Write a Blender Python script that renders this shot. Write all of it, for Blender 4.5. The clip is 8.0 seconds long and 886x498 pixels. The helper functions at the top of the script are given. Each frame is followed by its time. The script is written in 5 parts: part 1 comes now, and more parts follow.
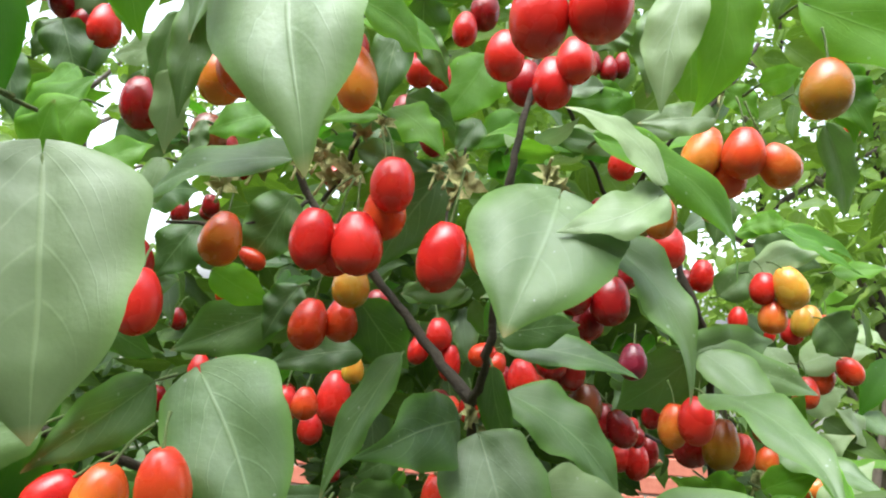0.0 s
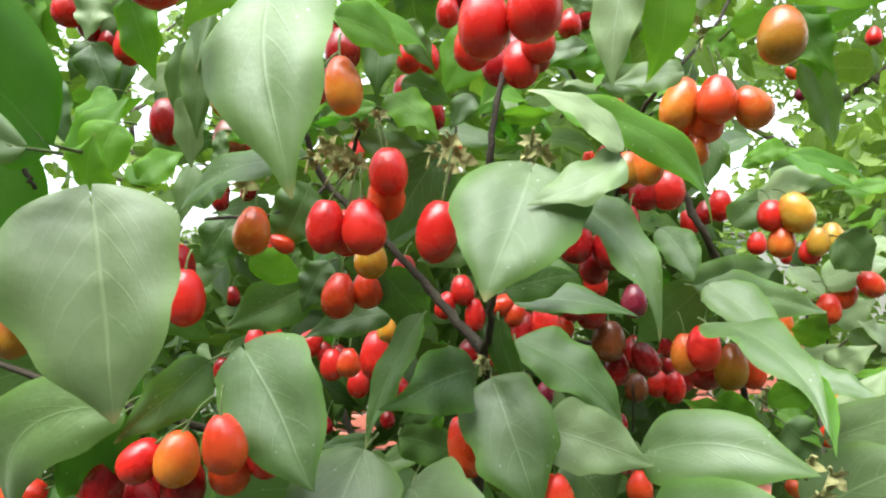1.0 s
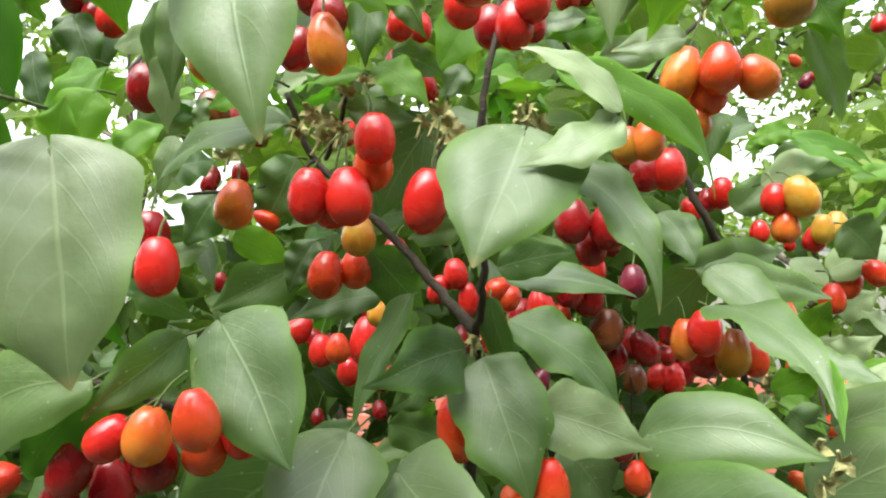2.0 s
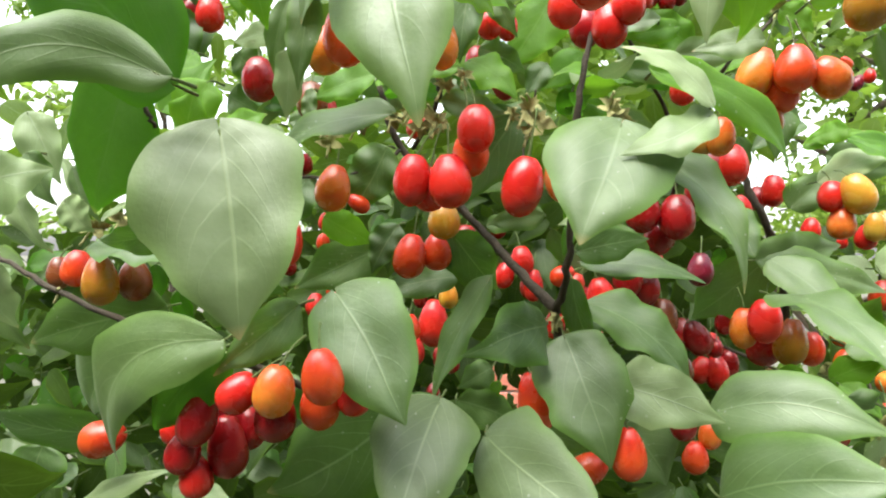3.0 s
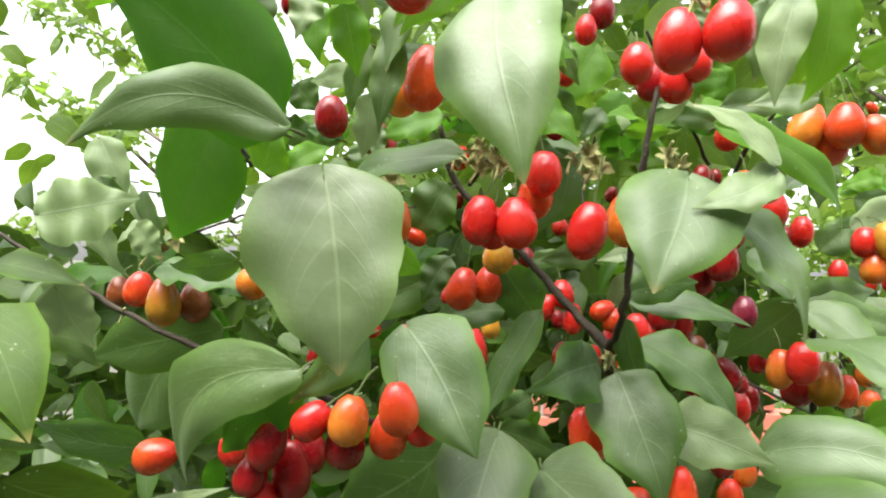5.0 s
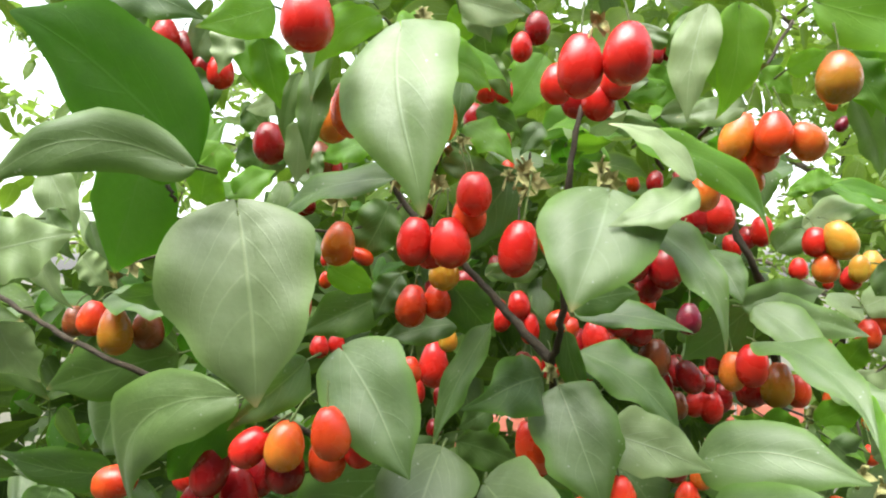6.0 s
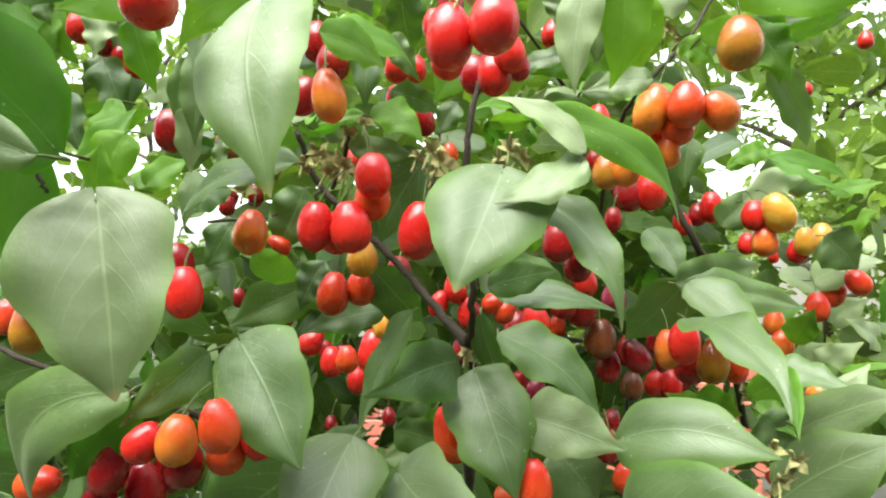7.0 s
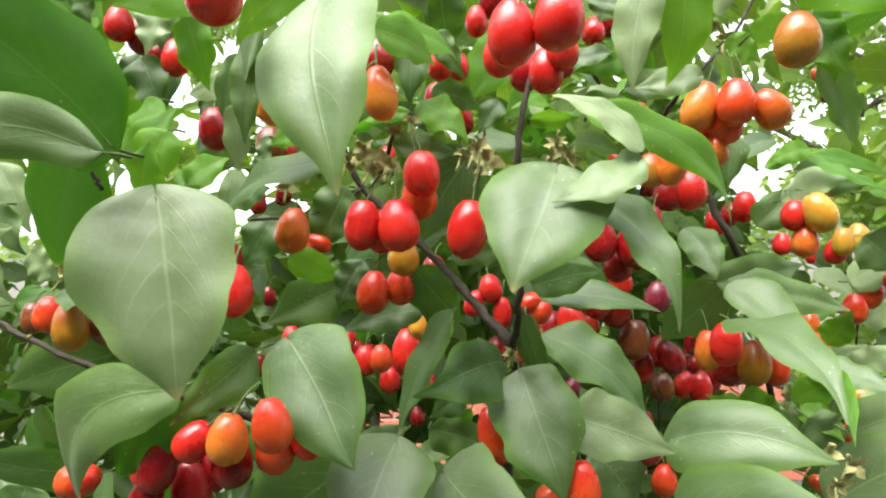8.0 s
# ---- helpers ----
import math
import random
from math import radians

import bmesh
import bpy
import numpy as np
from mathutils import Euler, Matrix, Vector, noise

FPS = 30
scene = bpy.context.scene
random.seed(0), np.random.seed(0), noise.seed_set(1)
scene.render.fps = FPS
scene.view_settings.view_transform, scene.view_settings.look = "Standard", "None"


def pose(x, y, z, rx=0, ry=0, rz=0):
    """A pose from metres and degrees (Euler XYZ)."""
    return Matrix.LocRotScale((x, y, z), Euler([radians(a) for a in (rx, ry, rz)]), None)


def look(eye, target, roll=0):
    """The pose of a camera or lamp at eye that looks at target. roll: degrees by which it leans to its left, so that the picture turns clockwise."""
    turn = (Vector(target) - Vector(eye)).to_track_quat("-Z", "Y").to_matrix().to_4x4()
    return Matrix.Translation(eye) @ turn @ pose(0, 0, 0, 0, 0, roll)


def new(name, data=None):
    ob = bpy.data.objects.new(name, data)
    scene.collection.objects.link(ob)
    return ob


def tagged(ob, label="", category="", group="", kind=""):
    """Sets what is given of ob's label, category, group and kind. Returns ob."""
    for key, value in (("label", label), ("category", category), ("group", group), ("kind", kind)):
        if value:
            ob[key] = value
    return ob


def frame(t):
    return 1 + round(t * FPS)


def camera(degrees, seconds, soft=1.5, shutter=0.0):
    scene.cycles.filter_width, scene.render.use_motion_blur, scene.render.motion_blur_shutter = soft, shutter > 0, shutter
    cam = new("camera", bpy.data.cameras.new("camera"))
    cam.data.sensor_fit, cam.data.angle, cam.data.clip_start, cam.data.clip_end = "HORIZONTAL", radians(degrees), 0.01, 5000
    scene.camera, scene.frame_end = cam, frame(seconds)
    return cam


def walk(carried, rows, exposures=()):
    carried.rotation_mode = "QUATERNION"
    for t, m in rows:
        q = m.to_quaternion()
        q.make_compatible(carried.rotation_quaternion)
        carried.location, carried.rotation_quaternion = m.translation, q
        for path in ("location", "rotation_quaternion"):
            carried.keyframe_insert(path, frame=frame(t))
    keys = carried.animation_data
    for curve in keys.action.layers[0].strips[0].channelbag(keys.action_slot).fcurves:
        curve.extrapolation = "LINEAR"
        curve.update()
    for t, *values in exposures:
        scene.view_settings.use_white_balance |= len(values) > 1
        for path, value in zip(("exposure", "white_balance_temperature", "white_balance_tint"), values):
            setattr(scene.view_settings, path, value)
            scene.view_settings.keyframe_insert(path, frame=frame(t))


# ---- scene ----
# ---------------------------------------------------------------- camera
cam = camera(68.7, 8.0, soft=2.1)
PATH = [
    (0, (0.0140, 0.0122, 1.5133), (0.0005, 0.3110, 1.5363), 4.20),
    (0.5, (0.0282, -0.0077, 1.5237), (0.0096, 0.2912, 1.5414), 0.17),
    (1, (0.0361, -0.0168, 1.5233), (-0.0005, 0.2809, 1.5200), -1.72),
    (1.2, (0.0402, -0.0186, 1.5173), (0.0050, 0.2793, 1.5151), -1.52),
    (2.3, (0.0355, -0.0008, 1.5071), (-0.0029, 0.2967, 1.5043), -1.01),
    (2.5, (0.0275, -0.0042, 1.5022), (-0.0102, 0.2934, 1.5004), -0.00),
    (3, (0.0125, -0.0295, 1.5056), (-0.0338, 0.2669, 1.5020), -0.02),
    (3.5, (0.0262, -0.0389, 1.5145), (-0.0185, 0.2577, 1.5104), -0.89),
    (4, (0.0256, -0.0320, 1.5040), (-0.0094, 0.2659, 1.4997), 0.74),
    (4.5, (-0.0083, -0.0282, 1.5079), (-0.0474, 0.2692, 1.5121), 2.93),
    (4.7, (-0.0167, -0.0363, 1.5112), (-0.0611, 0.2604, 1.5158), 2.53),
    (5.8, (0.0100, -0.0504, 1.5191), (-0.0349, 0.2462, 1.5219), 0.65),
    (6, (0.0142, -0.0454, 1.5224), (-0.0314, 0.2510, 1.5277), -0.18),
    (6.5, (0.0342, -0.0418, 1.5236), (-0.0149, 0.2542, 1.5258), -1.39),
    (7, (0.0523, -0.0324, 1.5191), (0.0086, 0.2644, 1.5193), -2.08),
    (7.5, (0.0499, -0.0251, 1.5216), (0.0063, 0.2717, 1.5207), -3.23),
    (8, (0.0362, -0.0323, 1.5195), (-0.0122, 0.2638, 1.5196), -1.87),
]
EXPOSURE = 2.44
# the camera's own metering: cooler and a little darker at first
METERING = [(0.0, -0.15, 6050, 6.0), (0.6, -0.08, 6150, 6.5), (1.2, -0.09, 6200, 7.0), (2.5, -0.04, 6500, 10.0), (3.2, 0.04, 6500, 10.0), (4.0, 0.06, 6500, 10.0),
            (4.5, -0.02, 6550, 10.0), (6.2, -0.06, 6500, 9.0), (7.2, 0.05, 6450, 10.0), (8.0, -0.02, 6500, 10.0)]
walk(cam, [(t, look(eye, target, roll)) for t, eye, target, roll in PATH], [(t, EXPOSURE + stops, kelvin, tint) for t, stops, kelvin, tint in METERING])

# ---------------------------------------------------------------- sky, sun, exposure
SUN_HEIGHT, SUN_SIDE = 66.0, 205.0
world = bpy.data.worlds.new("overcast_sky")
scene.world = world
world.use_nodes = True
wn, wl = world.node_tree.nodes, world.node_tree.links
sky = wn.new("ShaderNodeTexSky")
sky.sky_type, sky.sun_disc = "NISHITA", False
sky.sun_elevation, sky.sun_rotation = radians(SUN_HEIGHT), radians(SUN_SIDE)
sky.air_density, sky.dust_density, sky.ozone_density = 1.0, 3.0, 1.0
veil = wn.new("ShaderNodeHueSaturation")
veil.inputs["Saturation"].default_value = 0.32
veil.inputs["Value"].default_value = 1.0
wl.new(sky.outputs["Color"], veil.inputs["Color"])
wl.new(veil.outputs["Color"], wn["Background"].inputs["Color"])
wn["Background"].inputs["Strength"].default_value = 0.15
sun = new("sun", bpy.data.lights.new("sun", "SUN"))
sun.data.energy, sun.data.angle, sun.data.color = 1.5, radians(60), (1.0, 0.98, 0.94)
sun.matrix_world = pose(0, 0, 6, 90 - SUN_HEIGHT, 0, 180 - SUN_SIDE)

# ---------------------------------------------------------------- materials


def material(name):
    m = bpy.data.materials.new(name)
    m.use_nodes = True
    n, l = m.node_tree.nodes, m.node_tree.links
    return m, n, l, n["Principled BSDF"]


def math_node(n, l, kind, a, b=None, c=None):
    node = n.new("ShaderNodeMath")
    node.operation = kind
    for i, v in enumerate((a, b, c)):
        if v is None:
            continue
        if isinstance(v, (int, float)):
            node.inputs[i].default_value = v
        else:
            l.new(v, node.inputs[i])
    return node.outputs[0]


def ramp(n, l, fac, stops):
    node = n.new("ShaderNodeValToRGB")
    while len(node.color_ramp.elements) < len(stops):
        node.color_ramp.elements.new(0.5)
    for e, (p, c) in zip(node.color_ramp.elements, stops):
        e.position, e.color = p, (*c, 1)
    l.new(fac, node.inputs[0])
    return node.outputs[0]


def mix_rgb(n, l, fac, a, b, kind="MIX"):
    node = n.new("ShaderNodeMix")
    node.data_type, node.blend_type = "RGBA", kind
    for i, v in ((0, fac), (6, a), (7, b)):
        if isinstance(v, (int, float)):
            node.inputs[i].default_value = v
        elif isinstance(v, tuple):
            node.inputs[i].default_value = (*v, 1)
        else:
            l.new(v, node.inputs[i])
    return node.outputs[2]


def noise_tex(n, l, coord, scale, detail=4.0, rough=0.55):
    node = n.new("ShaderNodeTexNoise")
    node.inputs["Scale"].default_value, node.inputs["Detail"].default_value, node.inputs["Roughness"].default_value = scale, detail, rough
    if coord is not None:
        l.new(coord, node.inputs["Vector"])
    return node.outputs["Fac"]


def bump(n, l, height, strength, distance, bsdf):
    node = n.new("ShaderNodeBump")
    node.inputs["Strength"].default_value, node.inputs["Distance"].default_value = strength, distance
    l.new(height, node.inputs["Height"])
    l.new(node.outputs[0], bsdf.inputs["Normal"])
    return node.outputs[0]


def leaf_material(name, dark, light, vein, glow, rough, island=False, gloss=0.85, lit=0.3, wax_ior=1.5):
    """A thin leaf: arching side veins drawn from the blade's own coordinates, gloss on top, light let through."""
    m, n, l, p = material(name)
    uv = n.new("ShaderNodeUVMap").outputs[0]
    place = n.new("ShaderNodeNewGeometry")
    sep = n.new("ShaderNodeSeparateXYZ")
    l.new(uv, sep.inputs[0])
    u = math_node(n, l, "ABSOLUTE", math_node(n, l, "MULTIPLY_ADD", sep.outputs[0], 2.0, -1.0))
    v = sep.outputs[1]
    s = math_node(n, l, "POWER", math_node(n, l, "MULTIPLY", u, 0.84), 1.25)
    c = math_node(n, l, "DIVIDE", math_node(n, l, "SUBTRACT", v, s), math_node(n, l, "SUBTRACT", 1.0, s))
    side = math_node(n, l, "PINGPONG", math_node(n, l, "MULTIPLY_ADD", c, 5.2, 0.2), 0.5)
    line = n.new("ShaderNodeMapRange")
    line.interpolation_type = "SMOOTHSTEP"
    line.inputs[1].default_value, line.inputs[2].default_value, line.inputs[3].default_value, line.inputs[4].default_value = 0.0, 0.085, 1.0, 0.0
    l.new(side, line.inputs[0])
    fade = n.new("ShaderNodeMapRange")
    fade.inputs[1].default_value, fade.inputs[2].default_value, fade.inputs[3].default_value, fade.inputs[4].default_value = 0.35, 0.95, 1.0, 0.0
    l.new(u, fade.inputs[0])
    below = n.new("ShaderNodeMapRange")
    below.inputs[1].default_value, below.inputs[2].default_value, below.inputs[3].default_value, below.inputs[4].default_value = 0.62, 0.72, 1.0, 0.0
    l.new(c, below.inputs[0])
    laterals = math_node(n, l, "MULTIPLY", math_node(n, l, "MULTIPLY", line.outputs[0], fade.outputs[0]), below.outputs[0])
    rib = n.new("ShaderNodeMapRange")
    rib.interpolation_type = "SMOOTHSTEP"
    rib.inputs[1].default_value, rib.inputs[2].default_value, rib.inputs[3].default_value, rib.inputs[4].default_value = 0.006, 0.042, 1.0, 0.0
    l.new(u, rib.inputs[0])
    broad = noise_tex(n, l, place.outputs["Position"], 38.0, 3.0)
    veins = math_node(n, l, "MAXIMUM", rib.outputs[0], math_node(n, l, "MULTIPLY", laterals, math_node(n, l, "MULTIPLY", broad, 1.0)))
    fine = noise_tex(n, l, place.outputs["Position"], 420.0, 5.0)
    rnd = place.outputs["Random Per Island"] if island else n.new("ShaderNodeObjectInfo").outputs["Random"]
    blotch = noise_tex(n, l, place.outputs["Position"], 95.0, 2.0)
    tone = math_node(n, l, "MULTIPLY_ADD", blotch, 0.3, math_node(n, l, "MULTIPLY_ADD", broad, 0.35, math_node(n, l, "MULTIPLY", rnd, 0.38)))
    col = ramp(n, l, tone, [(0.25, dark), (0.75, light)])
    col = mix_rgb(n, l, math_node(n, l, "MULTIPLY", fine, 0.28), col, tuple(x * 0.72 for x in dark))
    # pale flecks of dust and dried drops
    drop = n.new("ShaderNodeTexVoronoi")
    drop.inputs["Scale"].default_value = 230.0
    l.new(place.outputs["Position"], drop.inputs["Vector"])
    spot = math_node(n, l, "MULTIPLY", math_node(n, l, "LESS_THAN", drop.outputs["Distance"], 0.13), math_node(n, l, "GREATER_THAN", broad, 0.57))
    col = mix_rgb(n, l, math_node(n, l, "MULTIPLY", veins, 0.42), col, vein)
    # yellower towards the margin, with light through the curled edge painted in
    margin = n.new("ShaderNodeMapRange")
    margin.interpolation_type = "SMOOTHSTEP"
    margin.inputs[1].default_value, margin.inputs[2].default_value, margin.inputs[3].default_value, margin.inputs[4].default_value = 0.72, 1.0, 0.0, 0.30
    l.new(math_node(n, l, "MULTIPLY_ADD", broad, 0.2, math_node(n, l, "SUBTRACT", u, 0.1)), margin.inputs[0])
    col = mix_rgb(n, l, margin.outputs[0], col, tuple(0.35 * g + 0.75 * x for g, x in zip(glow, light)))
    col = mix_rgb(n, l, math_node(n, l, "MULTIPLY", spot, 0.22), col, (0.55, 0.58, 0.5))
    # some tips have dried to straw colour
    dry = n.new("ShaderNodeMapRange")
    dry.inputs[1].default_value, dry.inputs[2].default_value, dry.inputs[3].default_value, dry.inputs[4].default_value = 0.93, 1.0, 0.0, 0.6
    l.new(math_node(n, l, "MULTIPLY_ADD", broad, 0.06, math_node(n, l, "SUBTRACT", v, 0.03)), dry.inputs[0])
    col = mix_rgb(n, l, math_node(n, l, "MULTIPLY", dry.outputs[0], math_node(n, l, "GREATER_THAN", rnd, 0.45)), col, (0.42, 0.33, 0.12))
    l.new(col, p.inputs["Base Color"])
    l.new(math_node(n, l, "MULTIPLY_ADD", math_node(n, l, "ADD", fine, broad), 0.2, rough - 0.13), p.inputs["Roughness"])
    # gloss lowered towards the margin, imitating edges that curve away from the sky
    edge_gloss = n.new("ShaderNodeMapRange")
    edge_gloss.inputs[1].default_value, edge_gloss.inputs[2].default_value, edge_gloss.inputs[3].default_value, edge_gloss.inputs[4].default_value = 0.55, 1.0, gloss, gloss * 0.35
    l.new(u, edge_gloss.inputs[0])
    l.new(edge_gloss.outputs[0], p.inputs["Specular IOR Level"])
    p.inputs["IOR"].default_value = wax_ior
    # fine flat hairs and dust
    p.inputs["Sheen Weight"].default_value = 0.12 if gloss > 0.6 and not island else 0.0
    p.inputs["Sheen Roughness"].default_value = 0.45
    p.inputs["Sheen Tint"].default_value = (1.0, 1.0, 1.0, 1.0)
    height = math_node(n, l, "MULTIPLY_ADD", broad, 0.6, math_node(n, l, "MULTIPLY", fine, 0.3))
    blister = noise_tex(n, l, place.outputs["Position"], 170.0, 3.0)
    height = math_node(n, l, "MULTIPLY_ADD", blister, 0.8, height)
    height = math_node(n, l, "SUBTRACT", height, math_node(n, l, "MULTIPLY", veins, 0.3))
    nrm = bump(n, l, height, 0.42, 0.0006, p)
    through_leaf = n.new("ShaderNodeBsdfTranslucent")
    l.new(mix_rgb(n, l, 0.45, col, glow), through_leaf.inputs["Color"])
    l.new(nrm, through_leaf.inputs["Normal"])
    mixer = n.new("ShaderNodeMixShader")
    mixer.inputs[0].default_value = lit
    l.new(p.outputs[0], mixer.inputs[1])
    l.new(through_leaf.outputs[0], mixer.inputs[2])
    l.new(mixer.outputs[0], n["Material Output"].inputs["Surface"])
    return m


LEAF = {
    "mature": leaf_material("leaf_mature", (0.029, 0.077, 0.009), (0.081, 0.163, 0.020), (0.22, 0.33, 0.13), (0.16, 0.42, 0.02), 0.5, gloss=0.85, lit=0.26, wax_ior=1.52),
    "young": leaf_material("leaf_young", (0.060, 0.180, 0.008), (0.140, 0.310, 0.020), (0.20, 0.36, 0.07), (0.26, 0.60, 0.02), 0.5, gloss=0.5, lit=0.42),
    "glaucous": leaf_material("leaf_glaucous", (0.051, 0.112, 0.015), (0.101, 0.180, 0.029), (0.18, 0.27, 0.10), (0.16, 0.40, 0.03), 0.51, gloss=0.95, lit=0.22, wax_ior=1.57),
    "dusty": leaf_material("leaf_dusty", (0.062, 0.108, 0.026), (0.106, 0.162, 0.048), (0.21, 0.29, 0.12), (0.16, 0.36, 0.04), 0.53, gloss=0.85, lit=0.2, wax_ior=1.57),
    # light from behind is painted into this tone's purer green
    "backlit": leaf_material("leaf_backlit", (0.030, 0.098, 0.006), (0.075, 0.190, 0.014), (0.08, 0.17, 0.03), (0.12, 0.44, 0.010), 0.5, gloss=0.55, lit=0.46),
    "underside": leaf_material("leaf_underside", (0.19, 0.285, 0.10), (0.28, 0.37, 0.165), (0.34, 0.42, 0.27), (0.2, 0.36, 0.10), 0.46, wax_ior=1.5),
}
LEAF_TREE = leaf_material("leaf_tree", (0.055, 0.115, 0.012), (0.21, 0.31, 0.040), (0.25, 0.35, 0.14), (0.36, 0.60, 0.06), 0.5, island=True, gloss=0.5, lit=0.46)
# one foliage in two colours: inner shade painted dark, lit crown painted light
LEAF_SHADED = leaf_material("leaf_massed_shaded", (0.009, 0.027, 0.003), (0.060, 0.115, 0.012), (0.12, 0.18, 0.06), (0.22, 0.42, 0.03), 0.5, island=True, gloss=0.25, lit=0.16)
LEAF_LIT = leaf_material("leaf_crown_lit", (0.030, 0.075, 0.006), (0.130, 0.215, 0.020), (0.25, 0.35, 0.14), (0.34, 0.60, 0.04), 0.5, island=True, gloss=0.25, lit=0.34)


def fruit_material(name, low, high, blush, rough=0.25):
    """Ripe drupe skin: mottled between two colours, with a blush towards the stalk and pale lenticel dots."""
    m, n, l, p = material(name)
    tex = n.new("ShaderNodeTexCoord")
    place = n.new("ShaderNodeNewGeometry")
    rnd = n.new("ShaderNodeObjectInfo").outputs["Random"]
    sep = n.new("ShaderNodeSeparateXYZ")
    l.new(tex.outputs["Generated"], sep.inputs[0])
    broad = noise_tex(n, l, place.outputs["Position"], 120.0, 2.0)
    fine = noise_tex(n, l, place.outputs["Position"], 900.0, 3.0)
    mottled = math_node(n, l, "ADD", math_node(n, l, "MULTIPLY", broad, 1.0), math_node(n, l, "MULTIPLY", rnd, 0.3))
    col = ramp(n, l, mottled, [(0.28, low), (0.78, high)])
    up = n.new("ShaderNodeMapRange")
    up.interpolation_type = "SMOOTHSTEP"
    up.inputs[1].default_value, up.inputs[2].default_value, up.inputs[3].default_value, up.inputs[4].default_value = 0.35, 1.0, 0.0, 0.75
    l.new(math_node(n, l, "MULTIPLY_ADD", broad, 0.35, math_node(n, l, "SUBTRACT", sep.outputs[2], 0.17)), up.inputs[0])
    col = mix_rgb(n, l, up.outputs[0], col, blush)
    dots = n.new("ShaderNodeTexVoronoi")
    dots.inputs["Scale"].default_value = 900.0
    l.new(place.outputs["Position"], dots.inputs["Vector"])
    dot = math_node(n, l, "LESS_THAN", dots.outputs["Distance"], 0.16)
    col = mix_rgb(n, l, math_node(n, l, "MULTIPLY", dot, 0.22), col, tuple(min(1.0, 0.12 + 1.3 * x) for x in high))
    l.new(col, p.inputs["Base Color"])
    p.inputs["Specular IOR Level"].default_value = 0.5
    p.inputs["Subsurface Weight"].default_value = 0.3
    p.inputs["Subsurface Radius"].default_value = (1.0, 0.25, 0.1)
    p.inputs["Subsurface Scale"].default_value = 0.004
    l.new(math_node(n, l, "MULTIPLY_ADD", broad, 0.2, rough - 0.08), p.inputs["Roughness"])
    bump(n, l, fine, 0.12, 0.0003, p)
    return m


FRUIT = {
    "red": fruit_material("skin_red", (0.42, 0.007, 0.006), (0.60, 0.024, 0.013), (0.48, 0.009, 0.012)),
    # ripe crimson, darkened further so the colour carries shade inside the clusters
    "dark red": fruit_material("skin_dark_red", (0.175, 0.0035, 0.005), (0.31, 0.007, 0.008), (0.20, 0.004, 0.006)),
    "vermilion": fruit_material("skin_vermilion", (0.54, 0.030, 0.008), (0.66, 0.085, 0.014), (0.54, 0.016, 0.013)),
    "orange": fruit_material("skin_orange", (0.58, 0.070, 0.012), (0.66, 0.22, 0.025), (0.54, 0.035, 0.012)),
    "yellow": fruit_material("skin_yellow", (0.52, 0.19, 0.014), (0.60, 0.36, 0.04), (0.50, 0.22, 0.03)),
    "purple": fruit_material("skin_purple", (0.11, 0.008, 0.020), (0.22, 0.015, 0.035), (0.13, 0.01, 0.025)),
    "brown": fruit_material("skin_brown", (0.14, 0.036, 0.012), (0.22, 0.065, 0.018), (0.13, 0.03, 0.012)),
    "blushing": fruit_material("skin_blushing", (0.34, 0.15, 0.014), (0.42, 0.20, 0.02), (0.38, 0.035, 0.016)),
}
FRUIT_WORDS = {
    "red": "glossy ripe red oval cherry hanging on a thin green stalk", "dark red": "deep crimson ripe oval cherry, darkened further in colour to stand for shade",
    "vermilion": "orange-red ripening oval cherry on a thin stalk", "orange": "orange half-ripe oval cherry on a thin stalk",
    "yellow": "yellow unripe oval cherry on a thin stalk", "purple": "small overripe purple cherry on its stalk",
    "brown": "dull brown bruised cherry on its stalk", "blushing": "greenish-yellow cherry with a red blush",
}
LEAF_WORDS = {
    "mature": "dark green pointed leaf with arching veins", "young": "light yellow-green pointed leaf lit from behind",
    "glaucous": "pale grey-green pointed leaf with a dull sheen",
    "dusty": "broad dusty olive-green leaf with pale arching veins",
    "backlit": "deep green leaf with light from behind painted into its colour",
    "underside": "large pale leaf turned to show its dull grey-green underside",
}


def bark_material(name, dark, light, scale=160.0):
    m, n, l, p = material(name)
    place = n.new("ShaderNodeNewGeometry").outputs["Position"]
    a, b = noise_tex(n, l, place, scale, 6.0, 0.7), noise_tex(n, l, place, scale * 5, 4.0)
    l.new(ramp(n, l, math_node(n, l, "ADD", math_node(n, l, "MULTIPLY", a, 0.7), math_node(n, l, "MULTIPLY", b, 0.3)), [(0.3, dark), (0.7, light)]), p.inputs["Base Color"])
    p.inputs["Roughness"].default_value = 0.8
    bump(n, l, math_node(n, l, "ADD", a, b), 0.7, 0.0015, p)
    return m


BARK = bark_material("bark_twig", (0.015, 0.011, 0.005), (0.058, 0.042, 0.020))
BARK_OLD = bark_material("bark_trunk", (0.06, 0.045, 0.033), (0.20, 0.16, 0.12), 30.0)
STALK = bark_material("green_stalk", (0.05, 0.09, 0.018), (0.13, 0.18, 0.045), 300.0)
HUSK = bark_material("dry_husk", (0.25, 0.26, 0.075), (0.47, 0.45, 0.20), 300.0)
EARTH = bark_material("garden_earth", (0.035, 0.038, 0.020), (0.095, 0.090, 0.055), 3.0)
BRICK = bark_material("salmon_brick", (0.38, 0.10, 0.06), (0.50, 0.18, 0.115), 14.0)
# dark colour for the unseen walls that block low light
BLOCK_BOARDS = bark_material("dark_block_boards", (0.05, 0.042, 0.032), (0.10, 0.085, 0.065), 6.0)
MORTAR = bark_material("mortar", (0.36, 0.33, 0.29), (0.5, 0.47, 0.43), 40.0)


